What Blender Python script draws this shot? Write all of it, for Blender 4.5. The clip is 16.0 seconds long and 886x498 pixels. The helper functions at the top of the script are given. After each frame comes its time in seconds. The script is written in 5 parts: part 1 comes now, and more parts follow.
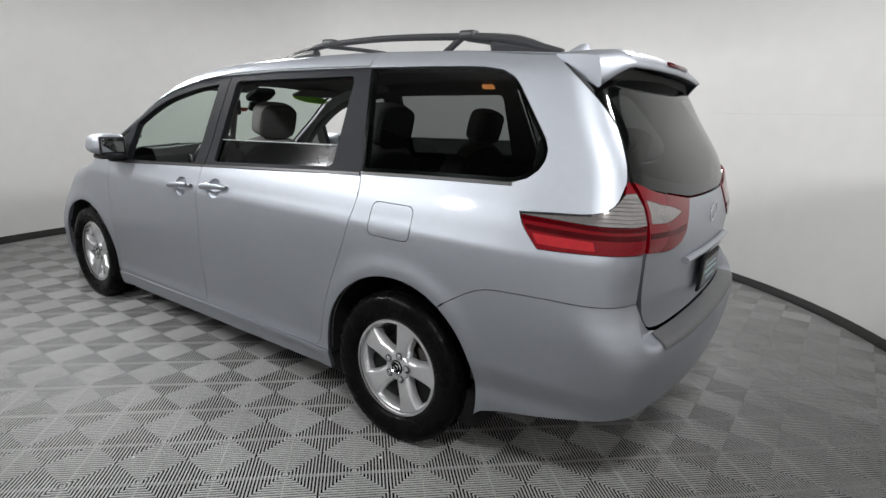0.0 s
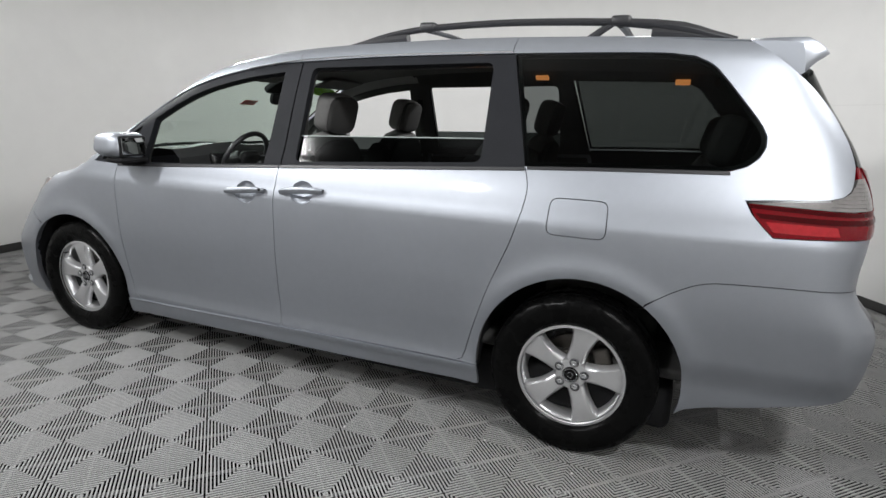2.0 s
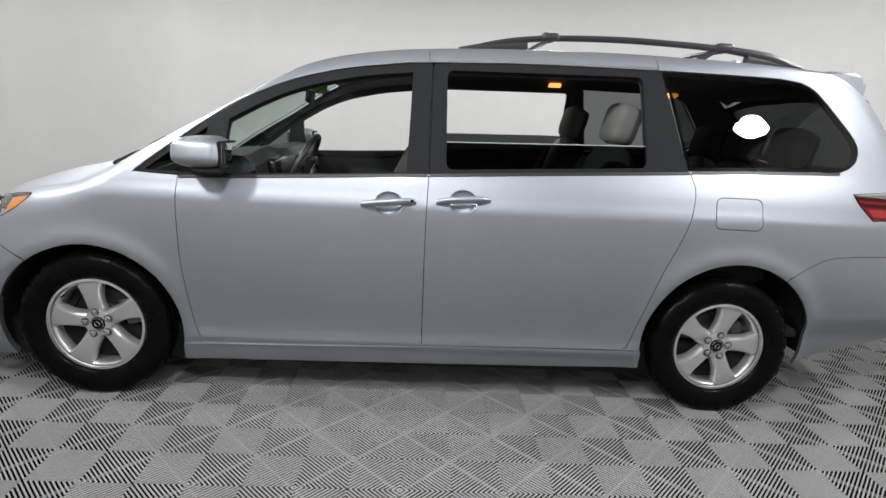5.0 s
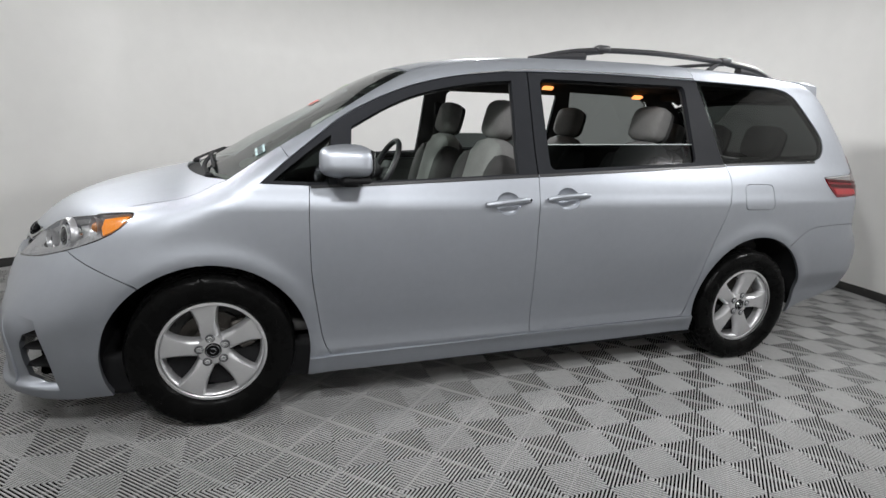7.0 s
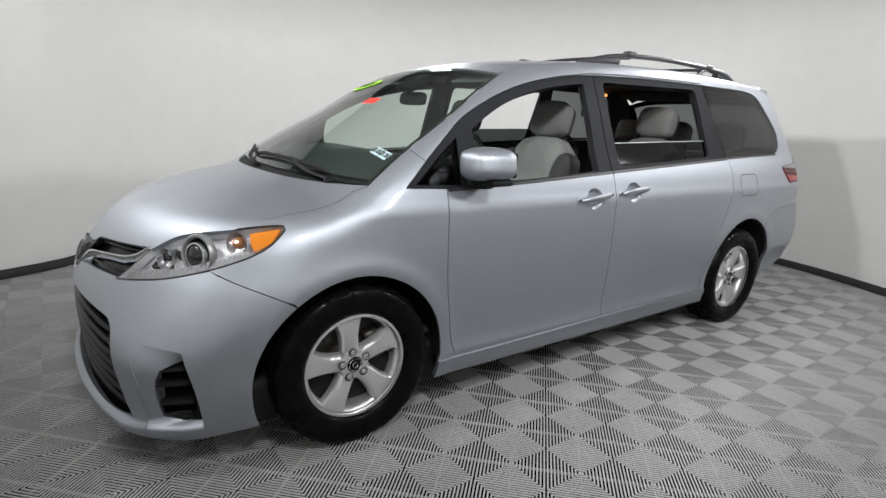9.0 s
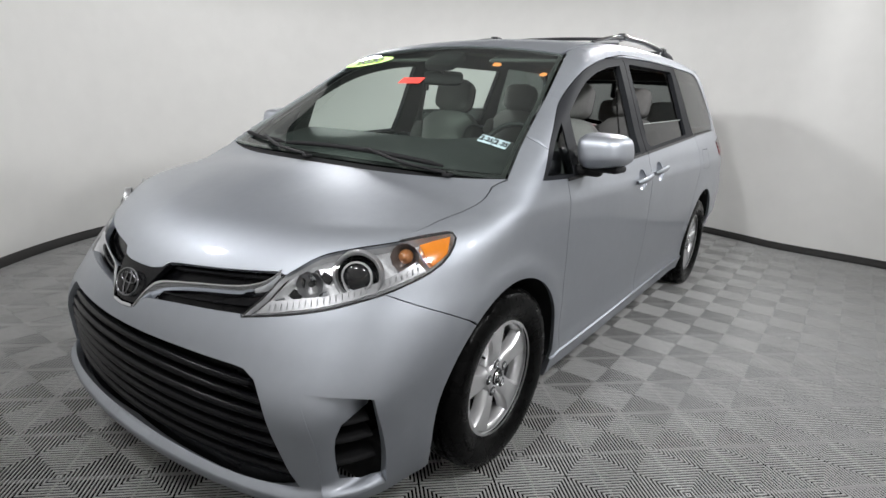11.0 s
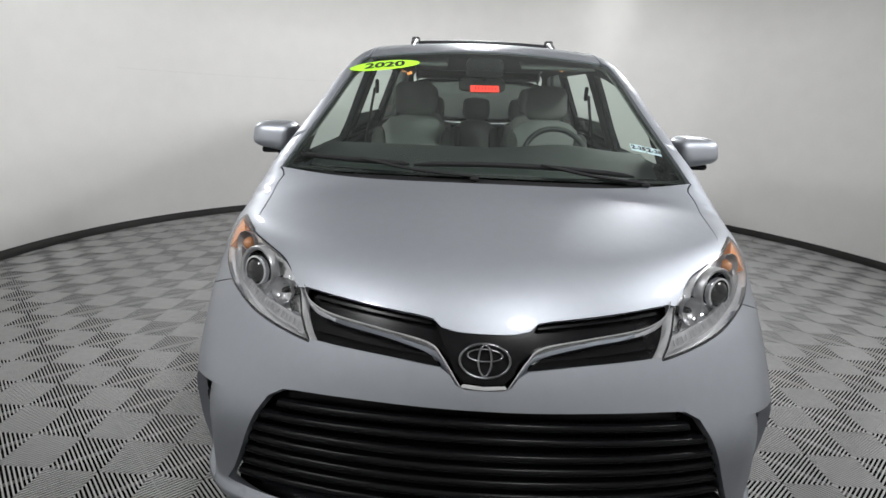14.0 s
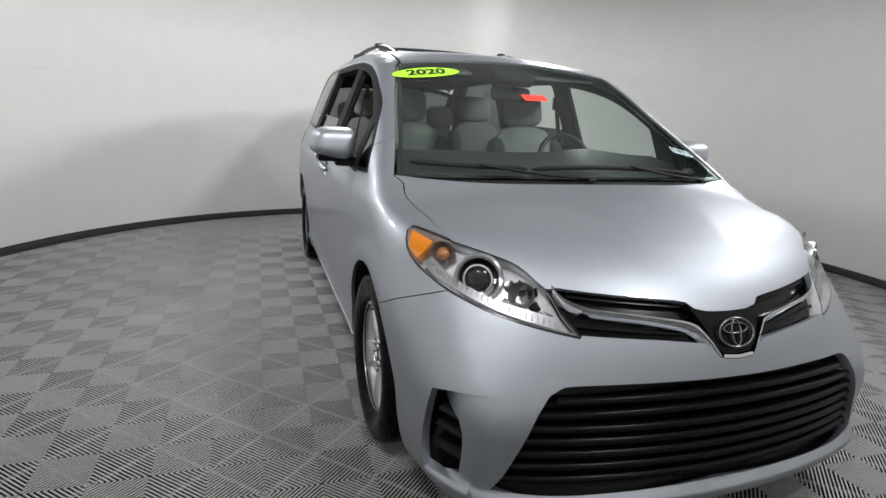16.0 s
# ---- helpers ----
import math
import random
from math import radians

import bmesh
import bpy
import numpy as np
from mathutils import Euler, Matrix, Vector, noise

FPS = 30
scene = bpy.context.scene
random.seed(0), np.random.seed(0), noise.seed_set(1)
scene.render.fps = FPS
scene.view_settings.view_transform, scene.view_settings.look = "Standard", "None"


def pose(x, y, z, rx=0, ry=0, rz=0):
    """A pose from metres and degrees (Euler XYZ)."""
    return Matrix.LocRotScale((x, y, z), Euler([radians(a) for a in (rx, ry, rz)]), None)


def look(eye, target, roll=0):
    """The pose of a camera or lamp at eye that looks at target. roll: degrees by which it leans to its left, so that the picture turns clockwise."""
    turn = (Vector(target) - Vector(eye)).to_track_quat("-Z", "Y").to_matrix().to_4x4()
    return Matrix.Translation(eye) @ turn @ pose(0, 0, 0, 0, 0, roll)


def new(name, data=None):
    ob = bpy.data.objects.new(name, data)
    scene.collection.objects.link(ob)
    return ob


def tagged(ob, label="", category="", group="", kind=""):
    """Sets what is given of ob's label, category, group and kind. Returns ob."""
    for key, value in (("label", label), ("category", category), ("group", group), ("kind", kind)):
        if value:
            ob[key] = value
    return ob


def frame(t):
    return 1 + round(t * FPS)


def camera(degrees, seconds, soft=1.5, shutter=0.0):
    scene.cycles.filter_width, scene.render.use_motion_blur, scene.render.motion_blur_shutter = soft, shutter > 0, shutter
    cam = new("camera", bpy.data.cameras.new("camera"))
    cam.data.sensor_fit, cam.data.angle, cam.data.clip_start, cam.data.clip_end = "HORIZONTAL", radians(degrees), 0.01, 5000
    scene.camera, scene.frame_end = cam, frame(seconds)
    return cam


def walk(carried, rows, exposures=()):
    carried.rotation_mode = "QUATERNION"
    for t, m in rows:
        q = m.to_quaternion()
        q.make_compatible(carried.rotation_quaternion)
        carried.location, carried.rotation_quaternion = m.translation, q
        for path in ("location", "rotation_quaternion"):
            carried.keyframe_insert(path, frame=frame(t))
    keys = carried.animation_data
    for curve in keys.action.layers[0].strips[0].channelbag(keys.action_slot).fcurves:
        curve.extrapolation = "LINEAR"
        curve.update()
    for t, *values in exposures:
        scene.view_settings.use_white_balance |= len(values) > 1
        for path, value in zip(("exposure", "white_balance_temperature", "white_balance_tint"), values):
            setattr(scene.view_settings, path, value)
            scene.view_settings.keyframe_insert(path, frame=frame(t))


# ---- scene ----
cam = camera(77.7, 16.0)
PATH = [
    (0, (3.019, -2.684, 1.475), (1.881, -1.109, 1.001), 2.4),
    (0.5, (2.717, -2.738, 1.432), (1.664, -1.106, 0.957), 2.1),
    (1, (2.422, -2.874, 1.411), (1.453, -1.189, 0.937), 1.9),
    (1.5, (2.137, -3.061, 1.412), (1.271, -1.322, 0.939), 1.8),
    (2, (1.825, -3.133, 1.402), (1.08, -1.337, 0.933), 1.9),
    (2.5, (1.53, -3.245, 1.392), (0.914, -1.401, 0.923), 2.2),
    (3, (1.226, -3.381, 1.394), (0.757, -1.496, 0.921), 2.5),
    (3.5, (0.903, -3.389, 1.389), (0.585, -1.474, 0.911), 2.6),
    (3.7, (0.773, -3.389, 1.398), (0.515, -1.465, 0.92), 2.7),
    (5.8, (-0.545, -3.498, 1.376), (-0.222, -1.575, 0.931), 2.9),
    (6, (-0.683, -3.479, 1.396), (-0.301, -1.571, 0.932), 2.8),
    (6.5, (-1.016, -3.402, 1.393), (-0.49, -1.528, 0.935), 2.7),
    (7, (-1.363, -3.377, 1.38), (-0.697, -1.547, 0.927), 2.7),
    (7.5, (-1.659, -3.31, 1.376), (-0.872, -1.527, 0.927), 2.7),
    (8, (-1.927, -3.149, 1.386), (-1.021, -1.424, 0.936), 2.8),
    (8.5, (-2.241, -3.035, 1.391), (-1.217, -1.377, 0.939), 2.9),
    (9, (-2.497, -2.86, 1.384), (-1.358, -1.284, 0.916), 3.0),
    (9.2, (-2.589, -2.754, 1.379), (-1.4, -1.215, 0.912), 2.9),
    (11.3, (-3.325, -1.691, 1.362), (-1.702, -0.649, 0.832), 3.0),
    (11.5, (-3.394, -1.581, 1.371), (-1.739, -0.592, 0.837), 2.9),
    (12, (-3.483, -1.261, 1.363), (-1.748, -0.424, 0.825), 2.6),
    (12.5, (-3.565, -0.929, 1.37), (-1.751, -0.278, 0.837), 2.3),
    (13, (-3.709, -0.604, 1.39), (-1.834, -0.142, 0.866), 2.1),
    (13.5, (-3.737, -0.252, 1.38), (-1.821, -0.001, 0.864), 2.2),
    (14, (-3.742, 0.073, 1.372), (-1.809, 0.143, 0.863), 2.2),
    (14.5, (-3.764, 0.408, 1.368), (-1.831, 0.298, 0.866), 2.4),
    (15, (-3.699, 0.735, 1.356), (-1.784, 0.443, 0.861), 2.6),
    (15.5, (-3.668, 1.063, 1.332), (-1.783, 0.593, 0.857), 2.7),
    (16, (-3.631, 1.384, 1.323), (-1.792, 0.747, 0.864), 2.7),
]
walk(cam, [(t, look(eye, target, roll)) for t, eye, target, roll in PATH])
from mathutils.geometry import delaunay_2d_cdt

# ---- light ----
world = bpy.data.worlds.new("world")
scene.world = world
world.use_nodes = True
world.node_tree.nodes["Background"].inputs[0].default_value = (.9, .95, 1, 1)
world.node_tree.nodes["Background"].inputs[1].default_value = .05


def rim_lamp(name, x, y, z, sx, sy, watts, target=None, colour=(.985, .99, 1), spread=180):
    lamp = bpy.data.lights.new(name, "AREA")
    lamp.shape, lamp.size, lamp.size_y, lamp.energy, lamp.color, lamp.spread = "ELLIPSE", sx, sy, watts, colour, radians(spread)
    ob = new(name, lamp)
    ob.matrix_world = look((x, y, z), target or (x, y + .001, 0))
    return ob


# the booth's round wall bulges outwards along the side that is walked; radius by angle about its middle
CX, CY, WALL_R, BULGE, WALL_H, ROOF_H = .31, .23, 3.62, .69, 3.0, 4.3


def wall_radius(a):
    turn_deg = -math.degrees(a) % 360
    up = min(max((turn_deg - 24) / 24, 0), 1)
    down = min(max((222 - turn_deg) / 23, 0), 1)
    return WALL_R + BULGE * (up * up * (3 - 2 * up)) * (down * down * (3 - 2 * down))


# round lamps along the booth's rim, mostly on the walked side: degrees about its middle, watts, spread
# the lamp at -44 is known; the others are added, 70 as wall fill
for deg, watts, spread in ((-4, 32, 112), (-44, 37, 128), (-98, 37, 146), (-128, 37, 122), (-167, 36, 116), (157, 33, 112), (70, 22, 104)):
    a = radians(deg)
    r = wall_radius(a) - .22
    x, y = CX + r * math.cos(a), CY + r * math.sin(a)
    rim_lamp("studio_and_fill_lamp", x, y, 3.16, .36, .36, watts, target=(CX + .1 * (x - CX), CY + .1 * (y - CY), 2.0), spread=spread)

# ---- materials ----


def material(name, colour, rough=.5, metal=0.0, coat=0.0, vary=.0, scale=6.0, bump=.0, bump_scale=60.0, spec=.5, alpha=1.0, rough_vary=0.0):
    m = bpy.data.materials.new(name)
    m.use_nodes = True
    nt = m.node_tree
    b = nt.nodes["Principled BSDF"]
    b.inputs["Base Color"].default_value = (*colour, 1)
    b.inputs["Roughness"].default_value = rough
    b.inputs["Metallic"].default_value = metal
    b.inputs["Coat Weight"].default_value = coat
    b.inputs["Coat Roughness"].default_value = .03
    b.inputs["Specular IOR Level"].default_value = spec
    coord = nt.nodes.new("ShaderNodeTexCoord")
    if vary:
        fine, broad = nt.nodes.new("ShaderNodeTexNoise"), nt.nodes.new("ShaderNodeTexNoise")
        fine.inputs["Scale"].default_value, broad.inputs["Scale"].default_value = scale * 9, scale
        fine.inputs["Detail"].default_value = 4
        add = nt.nodes.new("ShaderNodeMath")
        add.operation = "ADD"
        ramp = nt.nodes.new("ShaderNodeMapRange")
        ramp.inputs["From Min"].default_value, ramp.inputs["From Max"].default_value = .6, 1.4
        ramp.inputs["To Min"].default_value, ramp.inputs["To Max"].default_value = 1 - vary, 1 + vary
        mul = nt.nodes.new("ShaderNodeMix")
        mul.data_type, mul.blend_type = "RGBA", "MULTIPLY"
        mul.inputs["Factor"].default_value = 1
        mul.inputs["A"].default_value = (*colour, 1)
        for n in (fine, broad):
            nt.links.new(coord.outputs["Object"], n.inputs["Vector"])
        nt.links.new(fine.outputs["Fac"], add.inputs[0])
        nt.links.new(broad.outputs["Fac"], add.inputs[1])
        nt.links.new(add.outputs[0], ramp.inputs["Value"])
        nt.links.new(ramp.outputs["Result"], mul.inputs["B"])
        nt.links.new(mul.outputs["Result"], b.inputs["Base Color"])
        if rough_vary:
            rr = nt.nodes.new("ShaderNodeMapRange")
            rr.inputs["From Min"].default_value, rr.inputs["From Max"].default_value = .3, .7
            rr.inputs["To Min"].default_value, rr.inputs["To Max"].default_value = rough - rough_vary, rough + rough_vary
            nt.links.new(broad.outputs["Fac"], rr.inputs["Value"])
            nt.links.new(rr.outputs["Result"], b.inputs["Roughness"])
    if bump:
        grain, bp = nt.nodes.new("ShaderNodeTexNoise"), nt.nodes.new("ShaderNodeBump")
        grain.inputs["Scale"].default_value, grain.inputs["Detail"].default_value = bump_scale, 5
        bp.inputs["Strength"].default_value, bp.inputs["Distance"].default_value = bump, .004
        nt.links.new(coord.outputs["Object"], grain.inputs["Vector"])
        nt.links.new(grain.outputs["Fac"], bp.inputs["Height"])
        nt.links.new(bp.outputs["Normal"], b.inputs["Normal"])
    return m


def glass(name, tint, gloss=.035, rough=.0, haze=.0):
    """Thin glass: what lies behind is tinted, an optional pale haze is mixed in, and a clear reflection lies over it.
    """
    m = bpy.data.materials.new(name)
    m.use_nodes = True
    nt = m.node_tree
    nt.nodes.remove(nt.nodes["Principled BSDF"])
    out = nt.nodes["Material Output"]
    clear, shine, mix, facing, power, gain = (nt.nodes.new(n) for n in ("ShaderNodeBsdfTransparent", "ShaderNodeBsdfGlossy", "ShaderNodeMixShader", "ShaderNodeLayerWeight", "ShaderNodeMath", "ShaderNodeMath"))
    clear.inputs[0].default_value = (*tint, 1)
    shine.inputs["Roughness"].default_value = rough
    facing.inputs["Blend"].default_value = .5
    power.operation, gain.operation = "POWER", "MULTIPLY_ADD"
    power.inputs[1].default_value = 5.0
    gain.inputs[1].default_value, gain.inputs[2].default_value = 1 - gloss, gloss
    nt.links.new(facing.outputs["Facing"], power.inputs[0])
    nt.links.new(power.outputs[0], gain.inputs[0])
    nt.links.new(gain.outputs[0], mix.inputs[0])
    # an even pale haze, put into the glass itself as diffuse colour
    if haze:
        veil, thin = nt.nodes.new("ShaderNodeBsdfDiffuse"), nt.nodes.new("ShaderNodeMixShader")
        veil.inputs[0].default_value = (.52, .60, .57, 1)
        thin.inputs[0].default_value = haze
        nt.links.new(clear.outputs[0], thin.inputs[1])
        nt.links.new(veil.outputs[0], thin.inputs[2])
        clear = thin
    nt.links.new(clear.outputs[0], mix.inputs[1])
    nt.links.new(shine.outputs[0], mix.inputs[2])
    nt.links.new(mix.outputs[0], out.inputs[0])
    return m


def paint_material():
    """Silver metallic paint under clear coat, with a fine flake."""
    m = material("silver_paint", (.415, .437, .478), rough=.5, metal=.95, coat=.45, vary=.03, scale=3.0)
    nt = m.node_tree
    b = nt.nodes["Principled BSDF"]
    b.inputs["Coat Roughness"].default_value = .075
    coord, cell, bp = nt.nodes.new("ShaderNodeTexCoord"), nt.nodes.new("ShaderNodeTexVoronoi"), nt.nodes.new("ShaderNodeBump")
    cell.inputs["Scale"].default_value = 1400
    bp.inputs["Strength"].default_value, bp.inputs["Distance"].default_value = .08, .0006
    nt.links.new(coord.outputs["Object"], cell.inputs["Vector"])
    nt.links.new(cell.outputs["Color"], bp.inputs["Height"])
    nt.links.new(bp.outputs["Normal"], b.inputs["Normal"])
    return m


PAINT = paint_material()
BLACK_GLOSS = material("gloss_black_trim", (.012, .012, .013), .22, coat=.3)
BLACK_TRIM = material("satin_black_trim", (.022, .022, .024), .42, vary=.12, scale=20)
PILLAR = material("charcoal_pillar_film", (.022, .023, .026), .5, spec=.05, vary=.08, scale=12)
PLASTIC = material("black_plastic", (.012, .012, .013), .65, bump=.1, bump_scale=300, vary=.1, spec=.2)
GRILLE_BLACK = material("grille_black", (.005, .005, .006), .27, vary=.1, spec=.16)
RUBBER = material("tyre_rubber", (.004, .004, .004), .28, spec=.07, vary=.18, scale=14, bump=.15, bump_scale=90, rough_vary=.1)
ALLOY = material("silver_alloy", (.70, .70, .71), .32, metal=.75, coat=.5, vary=.04)
# dark copy of the rim's alloy, with recess shade put into the colour
ALLOY_DARK = material("shaded_alloy", (.10, .10, .105), .5, metal=.6, vary=.1)
# badge chrome, with the dark surroundings it mirrors put into its colour
BADGE_METAL = material("chrome_dark_reflection", (.20, .20, .21), .25, metal=1.0, vary=.04)
MIRROR = material("mirror_silver", (.45, .46, .47), .03, metal=1.0, vary=.02)
CHROME = material("chrome", (.80, .81, .83), .08, metal=1.0, vary=.02)
BRAKE = material("brake_iron", (.12, .11, .10), .5, metal=.7, vary=.25, scale=18)
CLOTH = material("light_grey_seat_cloth", (.20, .197, .193), .85, vary=.12, scale=12, bump=.25, bump_scale=350)
CLOTH_DARK = material("dark_grey_seat_cloth", (.045, .044, .043), .85, vary=.15, scale=12, bump=.25, bump_scale=350)
DASH = material("charcoal_dash_plastic", (.035, .036, .037), .6, vary=.1, bump=.2, bump_scale=400)
TRIM_GREY = material("light_grey_inner_trim", (.30, .30, .295), .6, vary=.08, bump=.1, bump_scale=300)
LINER = material("dark_inner_lining", (.055, .054, .053), .8, vary=.12, bump=.1, bump_scale=200)
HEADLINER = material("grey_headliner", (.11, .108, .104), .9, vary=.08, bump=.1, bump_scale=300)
RED_LENS = material("red_lens", (.15, .0010, .005), .10, spec=.2, coat=.35, vary=.12, scale=10)
DEEP_RED = material("deep_red_lens", (.05, .0008, .002), .10, spec=.2, coat=0, vary=.1, scale=10)
CLEAR_LENS = material("clear_ribbed_lens", (.27, .255, .25), .12, coat=.6, metal=.55, vary=.18, scale=25)
AMBER = material("amber_lens", (.80, .25, .02), .15, coat=1.0, vary=.12, scale=16)
BOWL = material("headlamp_bowl", (.88, .88, .89), .2, metal=.2, vary=.2, scale=20, bump=.5, bump_scale=34)
SATIN = material("satin_reflector", (.45, .45, .46), .36, metal=.8, vary=.2, scale=40)
BULB_AMBER = material("amber_bulb", (.42, .17, .06), .25, vary=.2, scale=40, coat=.6)
LAMP_DARK = material("dark_lamp_inside", (.05, .05, .052), .2, metal=.5, vary=.2)
STICKER = material("lime_sticker", (.42, .86, .04), .5, vary=.03)
INK = material("black_ink", (.01, .01, .01), .6)
RED_TAG = material("red_paper_tag", (.80, .06, .04), .6, vary=.05)
PAPER = material("pale_sticker_paper", (.42, .56, .58), .6, vary=.1, scale=40)
SHIELD_GLASS = glass("windscreen_glass", (.66, .76, .70), haze=.012)
DARK_GLASS = glass("dark_tinted_glass", (.19, .205, .20), gloss=.045)
LOWERED_GLASS = glass("lowered_tinted_glass", (.07, .08, .078), gloss=.010, rough=.10)
GLASS_EDGE = material("ground_glass_edge", (.42, .47, .45), .3, vary=.05, scale=30)
LENS_GLASS = glass("lamp_cover_glass", (.97, .975, .98), gloss=.025)


def interior_lamp_material():
    m = bpy.data.materials.new("courtesy_lamp_glow")
    m.use_nodes = True
    b = m.node_tree.nodes["Principled BSDF"]
    b.inputs["Base Color"].default_value = (.9, .6, .35, 1)
    b.inputs["Emission Color"].default_value = (1, .36, .10, 1)
    b.inputs["Emission Strength"].default_value = 1.8
    return m


COURTESY = interior_lamp_material()

# ---- mesh helpers ----


def link(name, me, mat, parent=None, label=""):
    me.materials.append(mat)
    ob = new(name, me)
    if parent is not None:
        ob.parent = parent
    return tagged(ob, label)


def part(name, bm, mat, parent=None, label="", smooth=True):
    me = bpy.data.meshes.new(name)
    bmesh.ops.recalc_face_normals(bm, faces=bm.faces[:])
    bm.to_mesh(me)
    bm.free()
    for f in me.polygons:
        f.use_smooth = smooth
    if smooth:
        me.set_sharp_from_angle(angle=radians(38))
    return link(name, me, mat, parent, label)


def spline(points, step=.03, closed=False):
    """Points along a smooth curve through the given ones."""
    p = np.array(points, float)
    if len(p) == 2 and not closed:
        n = max(1, int(np.linalg.norm(p[1] - p[0]) / step))
        return p[0] + np.linspace(0, 1, n + 1)[:, None] * (p[1] - p[0])
    q = np.vstack([p[-1], p, p[0], p[1]]) if closed else np.vstack([2 * p[0] - p[1], p, 2 * p[-1] - p[-2]])
    out = []
    for i in range(1, len(q) - 2):
        n = max(1, int(np.linalg.norm(q[i + 1] - q[i]) / step))
        t = np.linspace(0, 1, n, endpoint=False)[:, None]
        a, b, c, d = q[i - 1], q[i], q[i + 1], q[i + 2]
        out.append(.5 * (2 * b + (c - a) * t + (2 * a - 5 * b + 4 * c - d) * t * t + (3 * b - a - 3 * c + d) * t ** 3))
    out = np.vstack(out)
    return out if closed else np.vstack([out, p[-1]])


def outline(*runs, fine=.03):
    """One closed outline of several smooth runs that meet at corners."""
    pts = np.vstack([spline(r, fine) for r in runs])
    keep = np.linalg.norm(pts - np.roll(pts, 1, 0), axis=1) > 1e-4
    return pts[keep]


def rounded(poly, r, n=5):
    """The polygon with its corners rounded off."""
    p, out = np.array(poly, float), []
    for i in range(len(p)):
        a, b, c = p[i - 1], p[i], p[(i + 1) % len(p)]
        d1, d2 = min(r, np.linalg.norm(a - b) * .48), min(r, np.linalg.norm(c - b) * .48)
        s, e = b + (a - b) / np.linalg.norm(a - b) * d1, b + (c - b) / np.linalg.norm(c - b) * d2
        for t in np.linspace(0, 1, n):
            out.append((1 - t) ** 2 * s + 2 * t * (1 - t) * b + t * t * e)
    return np.array(out)


def dense(poly, step=.03):
    out = []
    for a, b in zip(poly, np.roll(poly, -1, 0)):
        n = max(1, int(np.linalg.norm(b - a) / step))
        out += [a + (b - a) * k / n for k in range(n)]
    return np.array(out)


def area(poly):
    x, y = poly[:, 0], poly[:, 1]
    return .5 * np.sum(x * np.roll(y, -1) - y * np.roll(x, -1))


def inset(poly, d):
    poly = poly[np.linalg.norm(poly - np.roll(poly, 1, 0), axis=1) > 2e-4]
    p = poly if area(poly) > 0 else poly[::-1]
    a, b = p - np.roll(p, 1, 0), np.roll(p, -1, 0) - p
    na, nb = (np.stack([-v[:, 1], v[:, 0]], 1) / np.linalg.norm(v, axis=1)[:, None] for v in (a, b))
    m = na + nb
    m = m / np.maximum((m * na).sum(1), .6)[:, None]
    return p + d * m


def inside(pts, poly):
    x, y = pts[:, 0:1], pts[:, 1:2]
    x1, y1 = poly[:, 0][None], poly[:, 1][None]
    x2, y2 = np.roll(poly[:, 0], -1)[None], np.roll(poly[:, 1], -1)[None]
    cut = ((y1 > y) != (y2 > y)) & (x < (x2 - x1) * (y - y1) / np.where(y2 == y1, 1e-9, y2 - y1) + x1)
    return cut.sum(1) % 2 == 1


def fill(outer, holes, su, sv):
    """Triangles that fill an outline with holes in the plane."""
    loops = [outer, *holes]
    edges, start = [], 0
    for lp in loops:
        n = len(lp)
        edges += [(start + i, start + (i + 1) % n) for i in range(n)]
        start += n
    rim = np.vstack(loops)
    lo, hi = outer.min(0), outer.max(0)
    gu, gv = np.meshgrid(np.arange(lo[0] + su / 2, hi[0], su), np.arange(lo[1] + sv / 2, hi[1], sv))
    g = np.stack([gu.ravel(), gv.ravel()], 1)
    if len(g):
        ok = inside(g, outer)
        for h in holes:
            ok &= ~inside(g, h)
        g = g[ok]
    if len(g):
        far = np.sqrt(((g[:, None] - rim[None]) ** 2).sum(-1)).min(1)
        g = g[far > .45 * min(su, sv)]
    pts = np.vstack([rim, g]) if len(g) else rim
    v, _, f, *_ = delaunay_2d_cdt([Vector(p) for p in pts], edges, [], 0, 1e-6)
    v = np.array([tuple(p) for p in v])
    f = [t for t in f if len(t) == 3]
    c = np.array([v[list(t)].mean(0) for t in f])
    ok = inside(c, outer)
    for h in holes:
        ok &= ~inside(c, h)
    return v, [t for t, k in zip(f, ok) if k]


